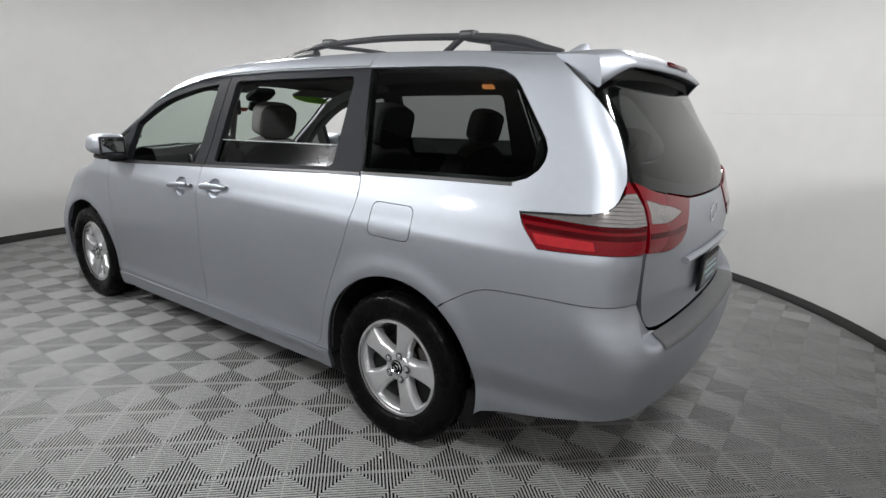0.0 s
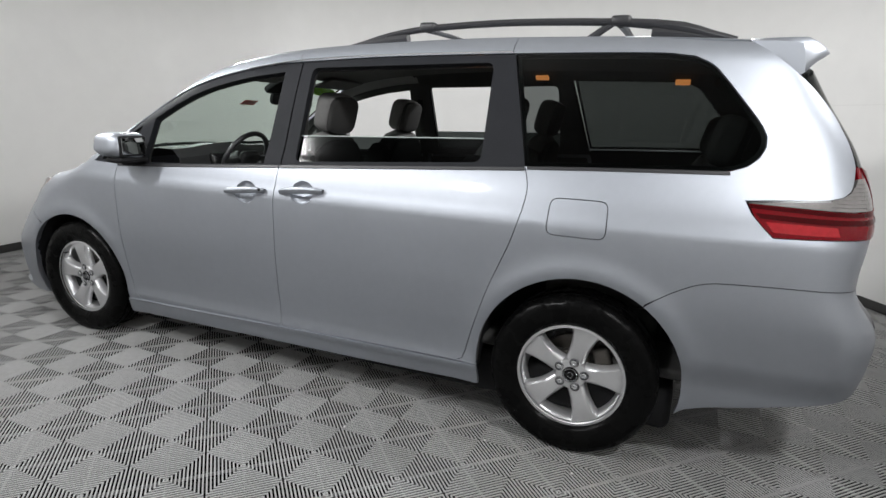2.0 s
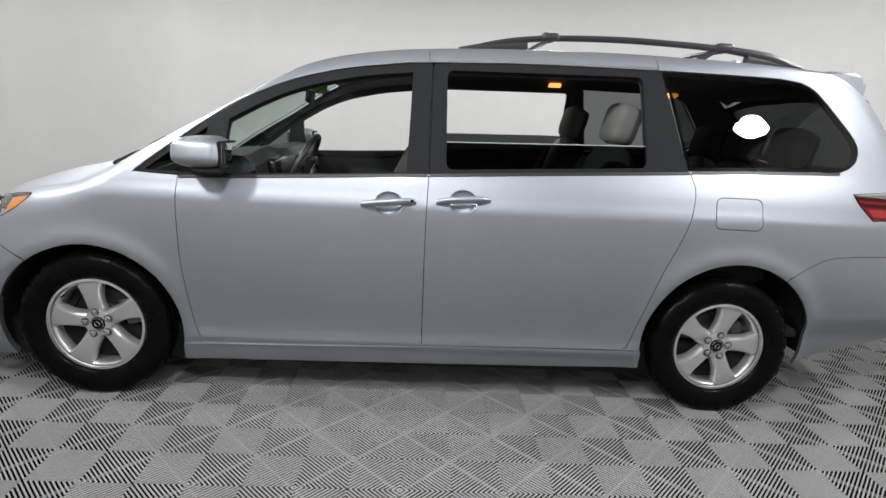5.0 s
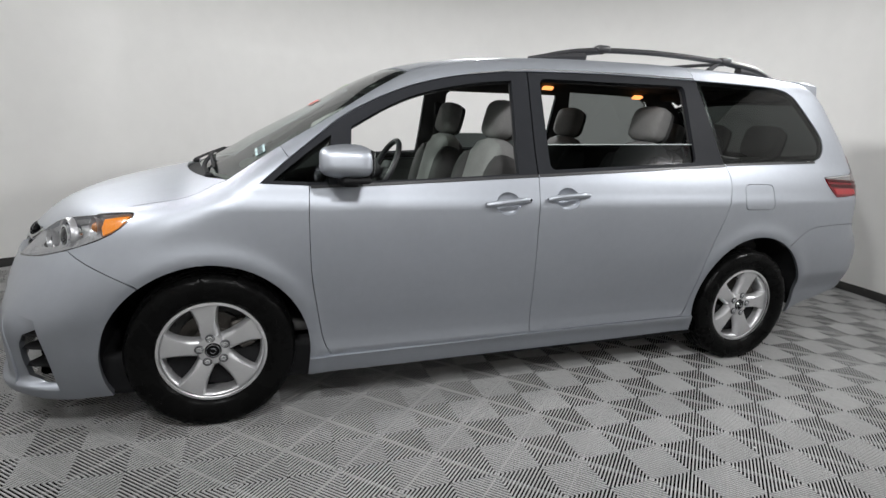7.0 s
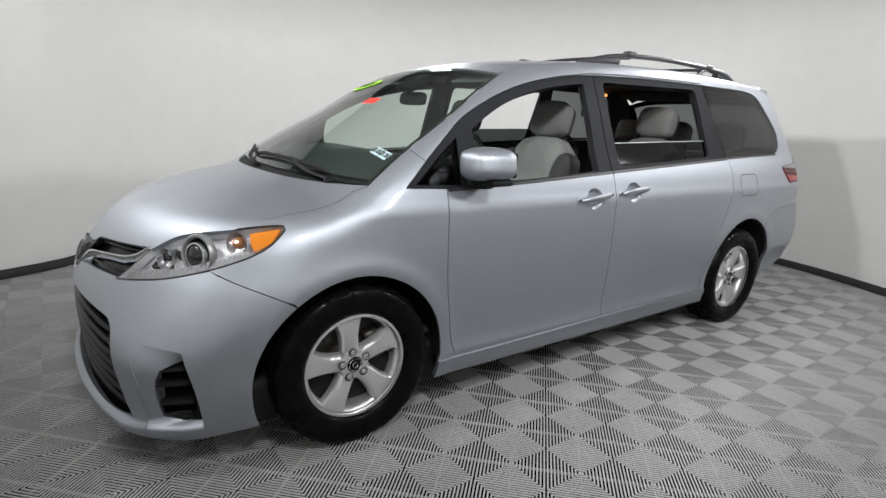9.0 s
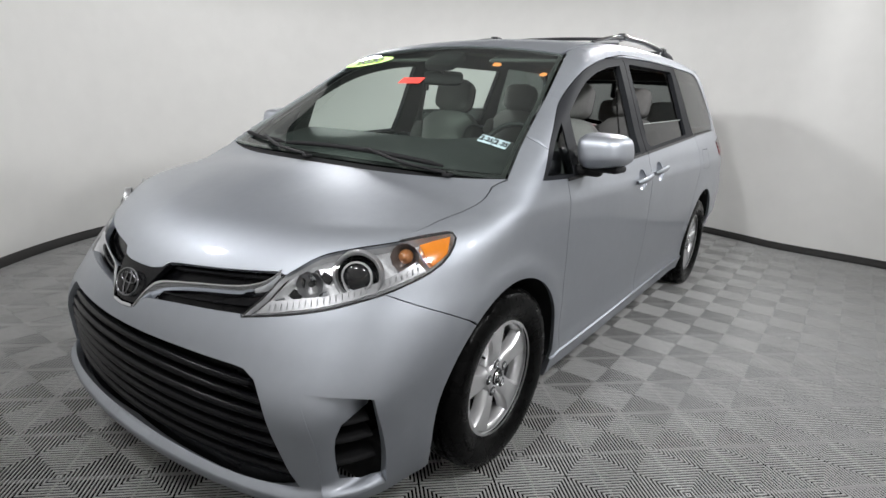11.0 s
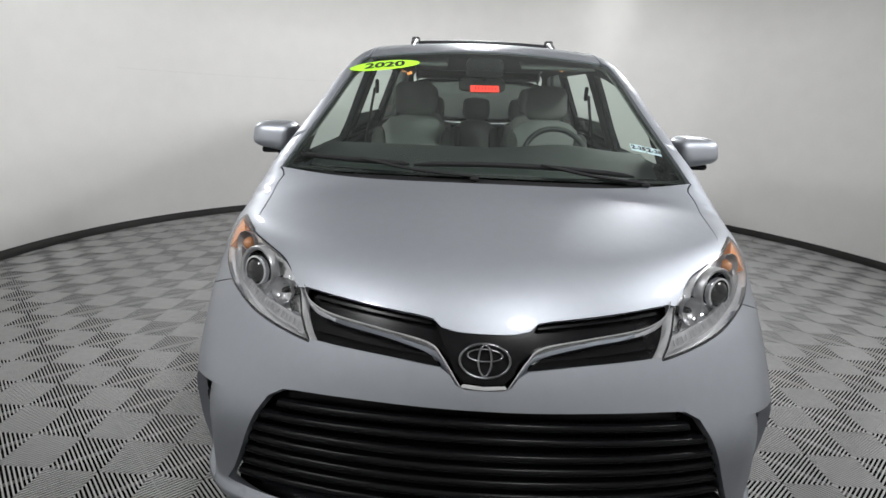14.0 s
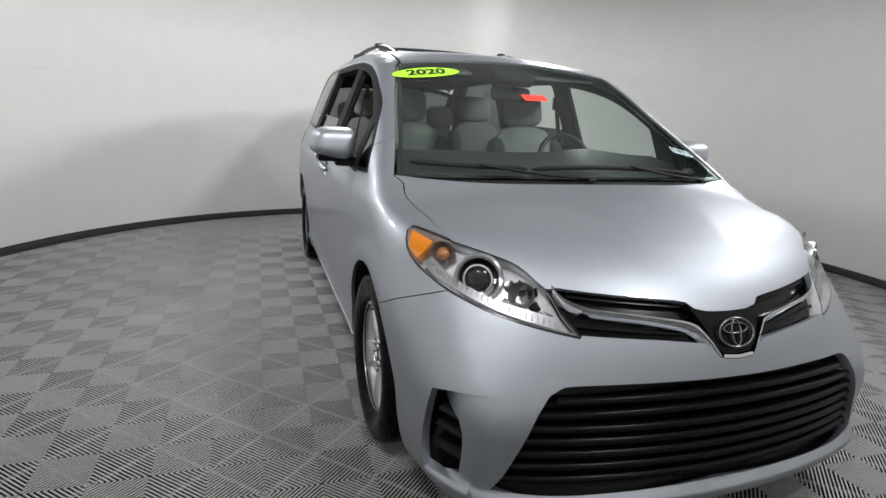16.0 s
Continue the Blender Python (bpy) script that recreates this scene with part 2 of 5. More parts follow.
def panel(name, outer, mat, parent, holes=(), side=1, domain="ring", gap=.0017, lip=.016, off=0.0, su=.04, sv=.028, label="", rise=None):
    """A sheet on the car's skin: an outline in ring (u, z) or lid (x, y) coordinates, with folded edges. side -1: the car's right."""
    outer = inset(np.array(outer, float), gap)
    holes = [inset(np.array(h, float), -gap) for h in holes]
    v, f = fill(outer, holes, su, sv)
    p = ring(v[:, 0], v[:, 1]) if domain == "ring" else lid(v[:, 0], v[:, 1])
    n = normals(p)
    if rise is None:
        p = p + n * off
    else:
        def raised(u, z):
            q = ring(u, z)
            return q + normals(q) * rise(u, z)[:, None]
        p = raised(v[:, 0], v[:, 1])
        along = raised(v[:, 0] + .002, v[:, 1]) - raised(v[:, 0] - .002, v[:, 1])
        up = raised(v[:, 0], v[:, 1] + .002) - raised(v[:, 0], v[:, 1] - .002)
        m = np.cross(along, up)
        m = m / np.linalg.norm(m, axis=1)[:, None]
        n = m * np.sign((m * n).sum(1))[:, None]
    if side < 0:
        p, n = p * (1, -1, 1), n * (1, -1, 1)
    faces, count = [], {}
    for t in f:
        a, b, c = (p[i] for i in t)
        t = list(t) if np.dot(np.cross(b - a, c - a), n[t[0]]) > 0 else list(t)[::-1]
        faces.append(t)
        for i in range(3):
            e = (t[i], t[(i + 1) % 3])
            count[frozenset(e)] = None if frozenset(e) in count else e
    rim = [e for e in count.values() if e]
    low, verts, mesh_faces = {}, [tuple(q) for q in p], list(faces)
    if lip:
        top = {}
        for e in rim:
            for i in e:
                if i not in low:
                    top[i] = len(verts)
                    verts.append(tuple(p[i]))
                    low[i] = len(verts)
                    verts.append(tuple(p[i] - n[i] * lip))
        mesh_faces += [[top[b], top[a], low[a], low[b]] for a, b in rim]
    me = bpy.data.meshes.new(name)
    me.from_pydata(verts, [], mesh_faces)
    k = len(faces)
    for i, poly in enumerate(me.polygons):
        poly.use_smooth = i < k
    loops = []
    for i, t in enumerate(mesh_faces):
        loops += [tuple(n[j]) for j in t] if i < k else [(0, 0, 0)] * len(t)
    me.normals_split_custom_set(loops)
    return link(name, me, mat, parent, label)


def round_box(bm, size, m=None, r=.03, seg=3):
    """A box with rounded edges, added to bm."""
    got = bmesh.ops.create_cube(bm, size=1.0, matrix=Matrix.Diagonal((*size, 1)))["verts"]
    edges = list({e for v in got for e in v.link_edges})
    out = bmesh.ops.bevel(bm, geom=edges, offset=min(r, min(size) * .49), segments=seg, profile=.5, affect="EDGES")
    verts = list({v for f in out["faces"] for v in f.verts} | {v for v in got if v.is_valid})
    if m is not None:
        bmesh.ops.transform(bm, matrix=m, verts=verts)
    return verts


def boxed(size, m, r=.03, seg=3):
    bm = bmesh.new()
    round_box(bm, size, m, r, seg)
    return bm


def lathe(profile, seg=64, axis="y"):
    """A surface of revolution about the y axis from (radius, y) pairs."""
    bm = bmesh.new()
    rows = [[bm.verts.new((r * math.cos(a), y, r * math.sin(a))) for r, y in profile] for a in (2 * math.pi * i / seg for i in range(seg))]
    for i in range(seg):
        a, b = rows[i], rows[(i + 1) % seg]
        for j in range(len(profile) - 1):
            bm.faces.new((a[j], a[j + 1], b[j + 1], b[j]))
    bmesh.ops.remove_doubles(bm, verts=bm.verts[:], dist=1e-5)
    return bm


def tube(points, radius, seg=10, flat=1.0):
    """A closed tube along points; radius may be a list."""
    p = np.array(points, float)
    rad = np.full(len(p), radius) if np.isscalar(radius) else np.array(radius)
    bm, rows = bmesh.new(), []
    for i in range(len(p)):
        t = Vector(p[min(i + 1, len(p) - 1)] - p[max(i - 1, 0)]).normalized()
        s = t.cross(Vector((0, 0, 1)))
        s = (s if s.length > 1e-3 else t.cross(Vector((0, 1, 0)))).normalized()
        u = s.cross(t)
        rows.append([bm.verts.new(Vector(p[i]) + float(rad[i]) * (math.cos(a) * s + flat * math.sin(a) * u)) for a in (2 * math.pi * k / seg for k in range(seg))])
    for a, b in zip(rows, rows[1:]):
        for k in range(seg):
            bm.faces.new((a[k], a[(k + 1) % seg], b[(k + 1) % seg], b[k]))
    bm.faces.new(rows[0][::-1])
    bm.faces.new(rows[-1])
    return bm


def grid_mesh(name, p, mat, parent=None, label="", closed=False):
    n, k = p.shape[:2]
    me = bpy.data.meshes.new(name)
    rows = range(n) if closed else range(n - 1)
    me.from_pydata([tuple(q) for q in p.reshape(-1, 3)], [],
                   [(i * k + j, i * k + j + 1, (i + 1) % n * k + j + 1, (i + 1) % n * k + j) for i in rows for j in range(k - 1)])
    for f in me.polygons:
        f.use_smooth = True
    return link(name, me, mat, parent, label)


def empty(name, label="", category="", group=""):
    return tagged(new(name), label, category, group)
# ---- the room ----
WALL = material("off_white_wall_sheet", (.86, .852, .832), .42, vary=.03, scale=.6, bump=.04, bump_scale=12)
SKIRT = material("black_rubber_skirting", (.018, .017, .016), .6, vary=.2)
RIB = material("grey_floor_tile_plastic", (.46, .46, .455), .45, vary=.14, scale=3.5, bump=.05, bump_scale=200, rough_vary=.08)
# dark subfloor, blackened further with the gaps' shade in its colour
PIT = material("dark_subfloor_and_gap_shade", (.005, .005, .005), .95, spec=.1)


def wall_at(a, grow=0.0):
    r = wall_radius(a) + grow
    return CX + r * math.cos(a), CY + r * math.sin(a)


ang = np.linspace(0, 2 * math.pi, 145)
zs = [0, 1.0, 2.0, WALL_H]
g = np.array([[(*wall_at(a), z) for z in zs] for a in ang])
go = np.array([[(*wall_at(a, .10), z) for z in zs[::-1]] for a in ang])
tagged(grid_mesh("wall_round", np.concatenate([g, go], 1), WALL), "off-white curved studio wall", kind="structure")
sk = np.array([[(*wall_at(a, d), z) for d, z in ((-.001, .075), (-.010, .074), (-.012, .004), (-.012, .0))] for a in ang])
tagged(grid_mesh("baseboard", sk, SKIRT), "black rubber skirting strip along the wall", kind="structure")
# a faint level joint between the wall sheets
JOINT = material("joint_filler", (.74, .732, .712), .6, vary=.03)
seam = np.array([[(*wall_at(a, -.0015), z) for z in (1.603, 1.600)] for a in np.radians(np.linspace(8, 66, 40))])
tagged(grid_mesh("wall_joint", seam, JOINT), "faint level joint between wall sheets", kind="structure")
# the dark hall over and behind the booth's rim
HALL = material("dark_hall_paint", (.05, .05, .05), .8, vary=.1, scale=1.0)
ROOFING = material("pale_ceiling_paint", (.55, .55, .54), .8, vary=.06, scale=1.0)
HALL_R = 5.6
bm = bmesh.new()
bmesh.ops.create_circle(bm, cap_ends=True, segments=96, radius=1.0, matrix=Matrix.Translation((CX, CY, ROOF_H)) @ Matrix.Diagonal((HALL_R, HALL_R, 1, 1)))
bmesh.ops.solidify(bm, geom=bm.faces[:], thickness=-.08)
tagged(part("ceiling", bm, ROOFING, None, smooth=False), "pale hall ceiling over the booth", kind="structure")
far = np.array([[(CX + d * math.cos(a), CY + d * math.sin(a), z) for d, z in ((HALL_R, -.05), (HALL_R, ROOF_H), (HALL_R + .1, ROOF_H), (HALL_R + .1, -.05))] for a in ang])
tagged(grid_mesh("wall_hall", far, HALL), "dark hall wall behind the booth's rim", kind="structure")
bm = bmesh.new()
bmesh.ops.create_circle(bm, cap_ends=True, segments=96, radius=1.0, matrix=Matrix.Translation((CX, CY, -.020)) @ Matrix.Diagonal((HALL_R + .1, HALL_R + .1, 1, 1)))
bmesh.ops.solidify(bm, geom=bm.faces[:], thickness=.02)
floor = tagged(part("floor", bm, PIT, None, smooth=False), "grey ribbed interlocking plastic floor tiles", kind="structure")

# ---- shape of the car's skin: F < 0 inside ----
def curve(xs, ys):
    """A smooth curve through points that does not overshoot."""
    xs, ys = np.array(xs, float), np.array(ys, float)
    h, d = np.diff(xs), np.diff(ys) / np.diff(xs)
    m = np.zeros(len(xs))
    m[0], m[-1] = d[0], d[-1]
    for i in range(1, len(xs) - 1):
        if d[i - 1] * d[i] > 0:
            w1, w2 = 2 * h[i] + h[i - 1], h[i] + 2 * h[i - 1]
            m[i] = (w1 + w2) / (w1 / d[i - 1] + w2 / d[i])

    def value(x):
        x = np.clip(x, xs[0], xs[-1])
        i = np.clip(np.searchsorted(xs, x) - 1, 0, len(xs) - 2)
        t = (x - xs[i]) / h[i]
        return (ys[i] * (1 + 2 * t) * (1 - t) ** 2 + m[i] * h[i] * t * (1 - t) ** 2
                + ys[i + 1] * t * t * (3 - 2 * t) + m[i + 1] * h[i] * t * t * (t - 1))
    return value


def smax(a, b, k):
    h = np.maximum(k - np.abs(a - b), 0) / k
    return np.maximum(a, b) + h * h * k / 4


def step(v, lo, hi):
    t = np.clip((v - lo) / (hi - lo), 0, 1)
    return t * t * (3 - 2 * t)


# half width at the middle of the car by height, and what it loses towards the ends
SIDE = curve([.15, .22, .27, .305, .335, .36, .42, .55, .72, .90, .985, 1.005, 1.03, 1.10, 1.16, 1.22, 1.45, 1.68, 1.80],
             [.900, .928, .941, .948, .952, .955, .958, .971, .980, .981, .979, .975, .966, .943, .918, .889, .800, .703, .640])
TAPER_LOW = curve([-2.5, -2.1, -1.8, -1.3, -.7, .5, 1.3, 1.9, 2.3, 2.6], [.10, .03, .006, .004, .0, .0, .0, .008, .03, .08])
TAPER_HIGH = curve([-2.5, -2.1, -1.8, -1.3, -.7, .4, 1.2, 2.0, 2.3, 2.6], [.20, .11, .055, .012, .0, .0, .0, .022, .05, .10])
TOP = curve([-2.60, -2.40, -2.25, -2.05, -1.80, -1.66, -1.62, -1.50, -1.30, -.975, -.739, -.58, -.40, -.15, .15, .5, 1.0, 1.5, 2.0, 2.6],
            [.74, .855, .915, .985, 1.055, 1.087, 1.098, 1.152, 1.272, 1.450, 1.585, 1.658, 1.704, 1.738, 1.758, 1.772, 1.782, 1.777, 1.757, 1.71])
CROWN = curve([-2.5, -1.8, -1.5, -1.0, -.5, .3, 2.5], [.10, .12, .13, .12, .10, .07, .07])
NOSE = curve([.15, .175, .20, .222, .238, .255, .36, .50, .62, .72, .82, .92, 1.1], [-2.40, -2.455, -2.482, -2.486, -2.474, -2.460, -2.466, -2.475, -2.455, -2.42, -2.35, -2.27, -2.1])
TAIL = curve([.15, .22, .32, .45, .56, .64, .674, .690, .704, .75, .95, 1.05, 1.13, 1.30, 1.50, 1.65, 1.8],
             [2.47, 2.53, 2.58, 2.615, 2.635, 2.64, 2.636, 2.615, 2.556, 2.55, 2.555, 2.56, 2.545, 2.485, 2.36, 2.27, 2.15])

SCOOP = curve([.15, .22, .32, .45, .56, .64, .69, .74, .80, .85, .90, .95, 1.05, 1.13, 1.30, 1.50, 1.65, 1.8],
              [2.47, 2.53, 2.58, 2.615, 2.635, 2.642, 2.634, 2.605, 2.565, 2.548, 2.549, 2.555, 2.56, 2.545, 2.485, 2.36, 2.27, 2.15])


def F(x, y, z):
    a = np.abs(y)
    up = step(z, .70, 1.05)
    side = a - (SIDE(z) - TAPER_LOW(x) * (1 - up) - TAPER_HIGH(x) * up)
    for cx, cz, r in ((-1.53, .33, .445), (1.53, .36, .455)):
        far = np.sqrt((x - cx) ** 2 + (z - cz) ** 2)
        side = side - .010 * np.exp(-((far - r) / .05) ** 2) * (a > .5)
    # the sill swells between the wheels
    side = side - .013 * np.exp(-((z - .315) / .03) ** 2) * (1 - step(np.abs(x), 1.02, 1.16))
    # the rear bumper tucks in under a crease
    side = side + .030 * step(x, 1.75, 2.05) * (1 - step(z, .40, .535))
    # towards the nose the hood is a flat middle between two creases, with sides that fall away
    crease = .14 + .34 * (x + 2.30)
    facet = (1 - step(x, -2.15, -1.72)) * (a < .9)
    beyond = a - crease
    fall = .5 * (beyond + np.sqrt(beyond * beyond + .00008)) * .3025 / np.maximum(.55 - crease, .15)
    top = (z - TOP(x) + CROWN(x) * ((1 - facet) * y * y + facet * fall)) * .8
    # the bumper's plan is flatter than the nose above it
    bow = .19 + .22 * step(z, .42, .80)
    front = (NOSE(z) + bow * y * y + .10 * y ** 6 - x) * .8
    # the bumper's ledge turns into a scooped face at the rear corners
    corner = step(a, .69, .80)
    rear = (x - TAIL(z) * (1 - corner) - SCOOP(z) * corner + .06 * y * y + .09 * y ** 4) * .9
    ends = smax(side, front, .15)
    ends = smax(ends, rear, .11)
    return smax(ends, top, .07)


FAN_F, FAN_R = -1.50, 1.70


def ring_ray(u):
    """Foot on the centre line and level direction of the ring's coordinate u: x along the sides, an angle round the ends."""
    u = np.asarray(u, float)
    foot = np.clip(u, FAN_F, FAN_R)
    turn = u - foot
    return foot, np.sin(turn), -np.cos(turn)


def root(f, lo, hi, steps=25):
    lo, hi = lo.copy(), hi.copy()
    for _ in range(steps):
        mid = (lo + hi) / 2
        out = f(mid) > 0
        hi = np.where(out, mid, hi)
        lo = np.where(out, lo, mid)
    return (lo + hi) / 2


def ring(u, z):
    """Places on the skin, on the car's left side, at ring coordinate u and height z."""
    u, z = np.broadcast_arrays(np.asarray(u, float), np.asarray(z, float))
    foot, dx, dy = ring_ray(u)
    d = root(lambda d: F(foot + d * dx, d * dy, z), np.zeros(u.shape), np.full(u.shape, 1.6))
    return np.stack([foot + d * dx, d * dy, z], -1)


def lid(x, y):
    """Places on the skin seen from above."""
    x, y = np.broadcast_arrays(np.asarray(x, float), np.asarray(y, float))
    z = root(lambda z: F(x, y, z), np.full(x.shape, .45), np.full(x.shape, 2.0))
    return np.stack([x, y, z], -1)


def normals(p):
    e = .004
    x, y, z = p[..., 0], p[..., 1], p[..., 2]
    n = np.stack([F(x + e, y, z) - F(x - e, y, z), F(x, y + e, z) - F(x, y - e, z), F(x, y, z + e) - F(x, y, z - e)], -1)
    return n / np.linalg.norm(n, axis=-1, keepdims=True)


def to_ring(points):
    """Ring coordinates of skin places given as seen from above."""
    out = []
    for x, y in points:
        foot = min(max(x, FAN_F), FAN_R)
        out.append((foot + math.atan2(x - foot, -y) if x != foot else x, float(lid(x, y)[2])))
    return out

# ---- the minivan: outlines of its panels in ring coordinates (u, z), left side ----
UF, UR = FAN_F - math.pi / 2, FAN_R + math.pi / 2      # the ring's middle at nose and tail
ARCH_F, ARCH_R = (-1.53, .33, .420), (1.53, .36, .428)


def arc(c, a0, a1, n=26):
    return [(c[0] + c[2] * math.cos(radians(a)), c[1] + c[2] * math.sin(radians(a))) for a in np.linspace(a0, a1, n)]


def roof_edge(xs):
    p = lid(np.array(xs, float), np.full(len(xs), -.62))
    return [(x, z) for x, _, z in p]


BELT = [(-1.31, 1.088), (-1.10, 1.081), (-.80, 1.095), (-.40, 1.117), (.02, 1.140), (.6, 1.172), (1.25, 1.207)]
WIN_TOP = [(-1.31, 1.092), (-1.12, 1.245), (-.92, 1.395), (-.683, 1.512), (-.455, 1.582), (-.2, 1.628), (.02, 1.648)]
WIN_TOP_R = [(.02, 1.648), (.5, 1.668), (1.115, 1.676)]
WS_XY = spline([(-1.44, -.843), (-1.216, -.785), (-.90, -.715), (-.60, -.640)], .04)
WS_EDGE = [(x, z) for x, _, z in lid(WS_XY[:, 0], WS_XY[:, 1])]
SEAM = int(np.argmin(np.abs(WS_XY[:, 0] + 1.216)))
B_SEAM = [(.02, 1.140), (.015, .857), (.022, .312)]
DOOR_FRONT = [(-1.106, 1.0815), (-1.110, .94), (-1.102, .70), (-1.082, .55), (-1.055, .39), (-1.035, .33)]
DOOR_CORNER = [(-1.035, .33), (-1.018, .296), (-.98, .283)]
SLIDE_SEAM = [(1.252, 1.207), (1.276, 1.11), (1.236, .93), (1.145, .70), (1.075, .48), (1.048, .38)]
SLIDE_CORNER = [(1.048, .38), (1.035, .342), (1.0, .325)]
QWIN = [[(1.246, 1.212), (1.6, 1.226), (1.98, 1.237)], [(1.98, 1.237), (2.05, 1.242), (2.105, 1.260), (2.148, 1.292), (2.172, 1.330), (2.178, 1.366), (2.166, 1.405), (2.125, 1.468), (2.075, 1.535), (2.035, 1.582), (1.985, 1.628), (1.90, 1.660)],
        [(1.90, 1.660), (1.69, 1.674), (1.135, 1.676)], [(1.135, 1.676), (1.246, 1.212)]]
HL_TOP = [(-2.535, .718), (-2.475, .770), (-2.41, .835), (-2.30, .888), (-2.18, .914), (-2.03, .936), (-1.92, .950), (-1.848, .956)]
HL_LOW = [(-1.828, .940), (-1.875, .893), (-1.95, .850), (-2.10, .796), (-2.27, .752), (-2.42, .727), (-2.535, .712)]
HOOD_CUT = to_ring([(-1.44, -.848), (-1.6, -.826), (-1.8, -.800), (-1.93, -.775)]) + [(-2.03, .936)]
BUMP_F = [(-2.10, .796), (-1.93, .735), (-1.80, .676)]
BUMP_R = [(1.782, .728), (1.90, .800), (1.98, .834), (2.10, .845), (2.30, .850), (2.51, .842)]
LAMP_TIP = [(2.505, 1.030), (2.36, 1.030), (2.24, 1.024), (2.165, 1.022)]
LAMP_TOP = [(2.090, 1.142), (2.20, 1.150), (2.33, 1.160), (2.40, 1.190), (2.446, 1.270)]
GATE = [(2.446, 1.270), (2.452, 1.335), (2.436, 1.450), (2.39, 1.525), (2.337, 1.583), (2.26, 1.655), (2.19, 1.718)]
GRILLE_TOP = [(-2.41, .842), (-2.65, .829), (-2.86, .818), (-2.905, .813)]
HOOD_NOSE = [(-2.905, .813), (-2.935, .796), (-2.98, .789), (UF, .787)]
GRILLE_LOW = [(-2.54, .722), (-2.78, .716), (-2.945, .704)]
BADGE_LOW = [(-2.945, .704), (-2.975, .688), (-2.995, .664), (-3.02, .656), (UF, .654)]
LOWGR_TOP = [(-2.468, .560), (-2.503, .583), (-2.62, .592), (-2.80, .598), (UF, .600)]
LOWGR_SIDE = [(-2.340, .256), (-2.367, .300), (-2.415, .42), (-2.445, .51), (-2.468, .560)]

van = empty("minivan", "silver metallic minivan parked on the ribbed tile floor", "minivan")


def angle_of(c, u, z):
    return math.degrees(math.atan2(z - c[1], u - c[0]))


# fender: door edge, belt, windscreen foot, hood cut, headlamp, bumper seam, wheel arch
a0, a1 = angle_of(ARCH_F, -1.80, .676), angle_of(ARCH_F, -1.118, .283)
FENDER = outline(DOOR_FRONT[::-1], [(-1.106, 1.0815), (-1.31, 1.088)], [(-1.31, 1.088), (-1.185, 1.194)], [(-1.185, 1.194), WS_EDGE[SEAM]],
                 WS_EDGE[:SEAM + 1][::-1], [WS_EDGE[0], HOOD_CUT[0]], HOOD_CUT, [(-2.03, .936), (-1.92, .950), (-1.848, .956)], [(-1.848, .956), (-1.832, .954), (-1.828, .940)], HL_LOW[:4], BUMP_F,
                 arc(ARCH_F, a0, a1), [(-1.112, .283), (-.98, .283)], DOOR_CORNER[::-1])
FRONT_DOOR = outline(DOOR_FRONT, DOOR_CORNER, [(-.98, .283), (-.5, .297), (.022, .312)], B_SEAM[::-1], BELT[1:5][::-1])
SLIDING_DOOR = outline(B_SEAM, [(.022, .312), (.5, .320), (1.0, .325)], SLIDE_CORNER[::-1], SLIDE_SEAM[::-1], BELT[4:][::-1])
a2, a3 = angle_of(ARCH_R, 1.782, .728), angle_of(ARCH_R, 1.105, .325) % 360
QUARTER = outline(SLIDE_SEAM[::-1], *QWIN[:3], [(1.135, 1.676), (1.115, 1.676)], [(1.115, 1.676), roof_edge([1.115])[0]],
                  roof_edge(np.linspace(1.115, 2.02, 12)), [roof_edge([2.02])[0], (2.19, 1.718)], GATE[::-1], LAMP_TOP[::-1], [(2.090, 1.142), (2.105, 1.10), (2.165, 1.022)],
                  LAMP_TIP[::-1], [(2.505, 1.030), (2.512, .90), (2.51, .842)], BUMP_R[::-1], arc(ARCH_R, a2, a3), [(1.105, .325), (1.0, .325)], SLIDE_CORNER[::-1])
A_PILLAR = outline(WS_EDGE[SEAM:], [WS_EDGE[-1], roof_edge([-.57])[0]], roof_edge(np.linspace(-.57, .0, 9)), [roof_edge([.0])[0], (.003, 1.648)], WIN_TOP[::-1][:6], [(-1.12, 1.245), (-1.185, 1.194)], [(-1.185, 1.194), WS_EDGE[SEAM]])
ROOF_SIDE = outline(roof_edge(np.linspace(.0, 1.115, 12)), [roof_edge([1.115])[0], (1.115, 1.676)], WIN_TOP_R[::-1], [(.003, 1.648), roof_edge([.0])[0]])
SILL = outline([(-1.112, .283), (-.5, .297), (.022, .312), (.5, .320), (1.105, .325)], [(1.105, .325), (1.112, .228)], [(1.112, .228), (.6, .215), (-.6, .198), (-1.118, .192)], [(-1.118, .192), (-1.112, .283)])
CUP_F = [(-.158 + .064 * math.cos(a), 1.000 + .054 * math.sin(a)) for a in np.linspace(0, 2 * math.pi, 28, endpoint=False)]
CUP_R = [(.182 + .064 * math.cos(a), 1.022 + .054 * math.sin(a)) for a in np.linspace(0, 2 * math.pi, 28, endpoint=False)]
FUEL = dense(rounded([(1.372, .956), (1.605, .954), (1.602, 1.100), (1.378, 1.100)], .035))

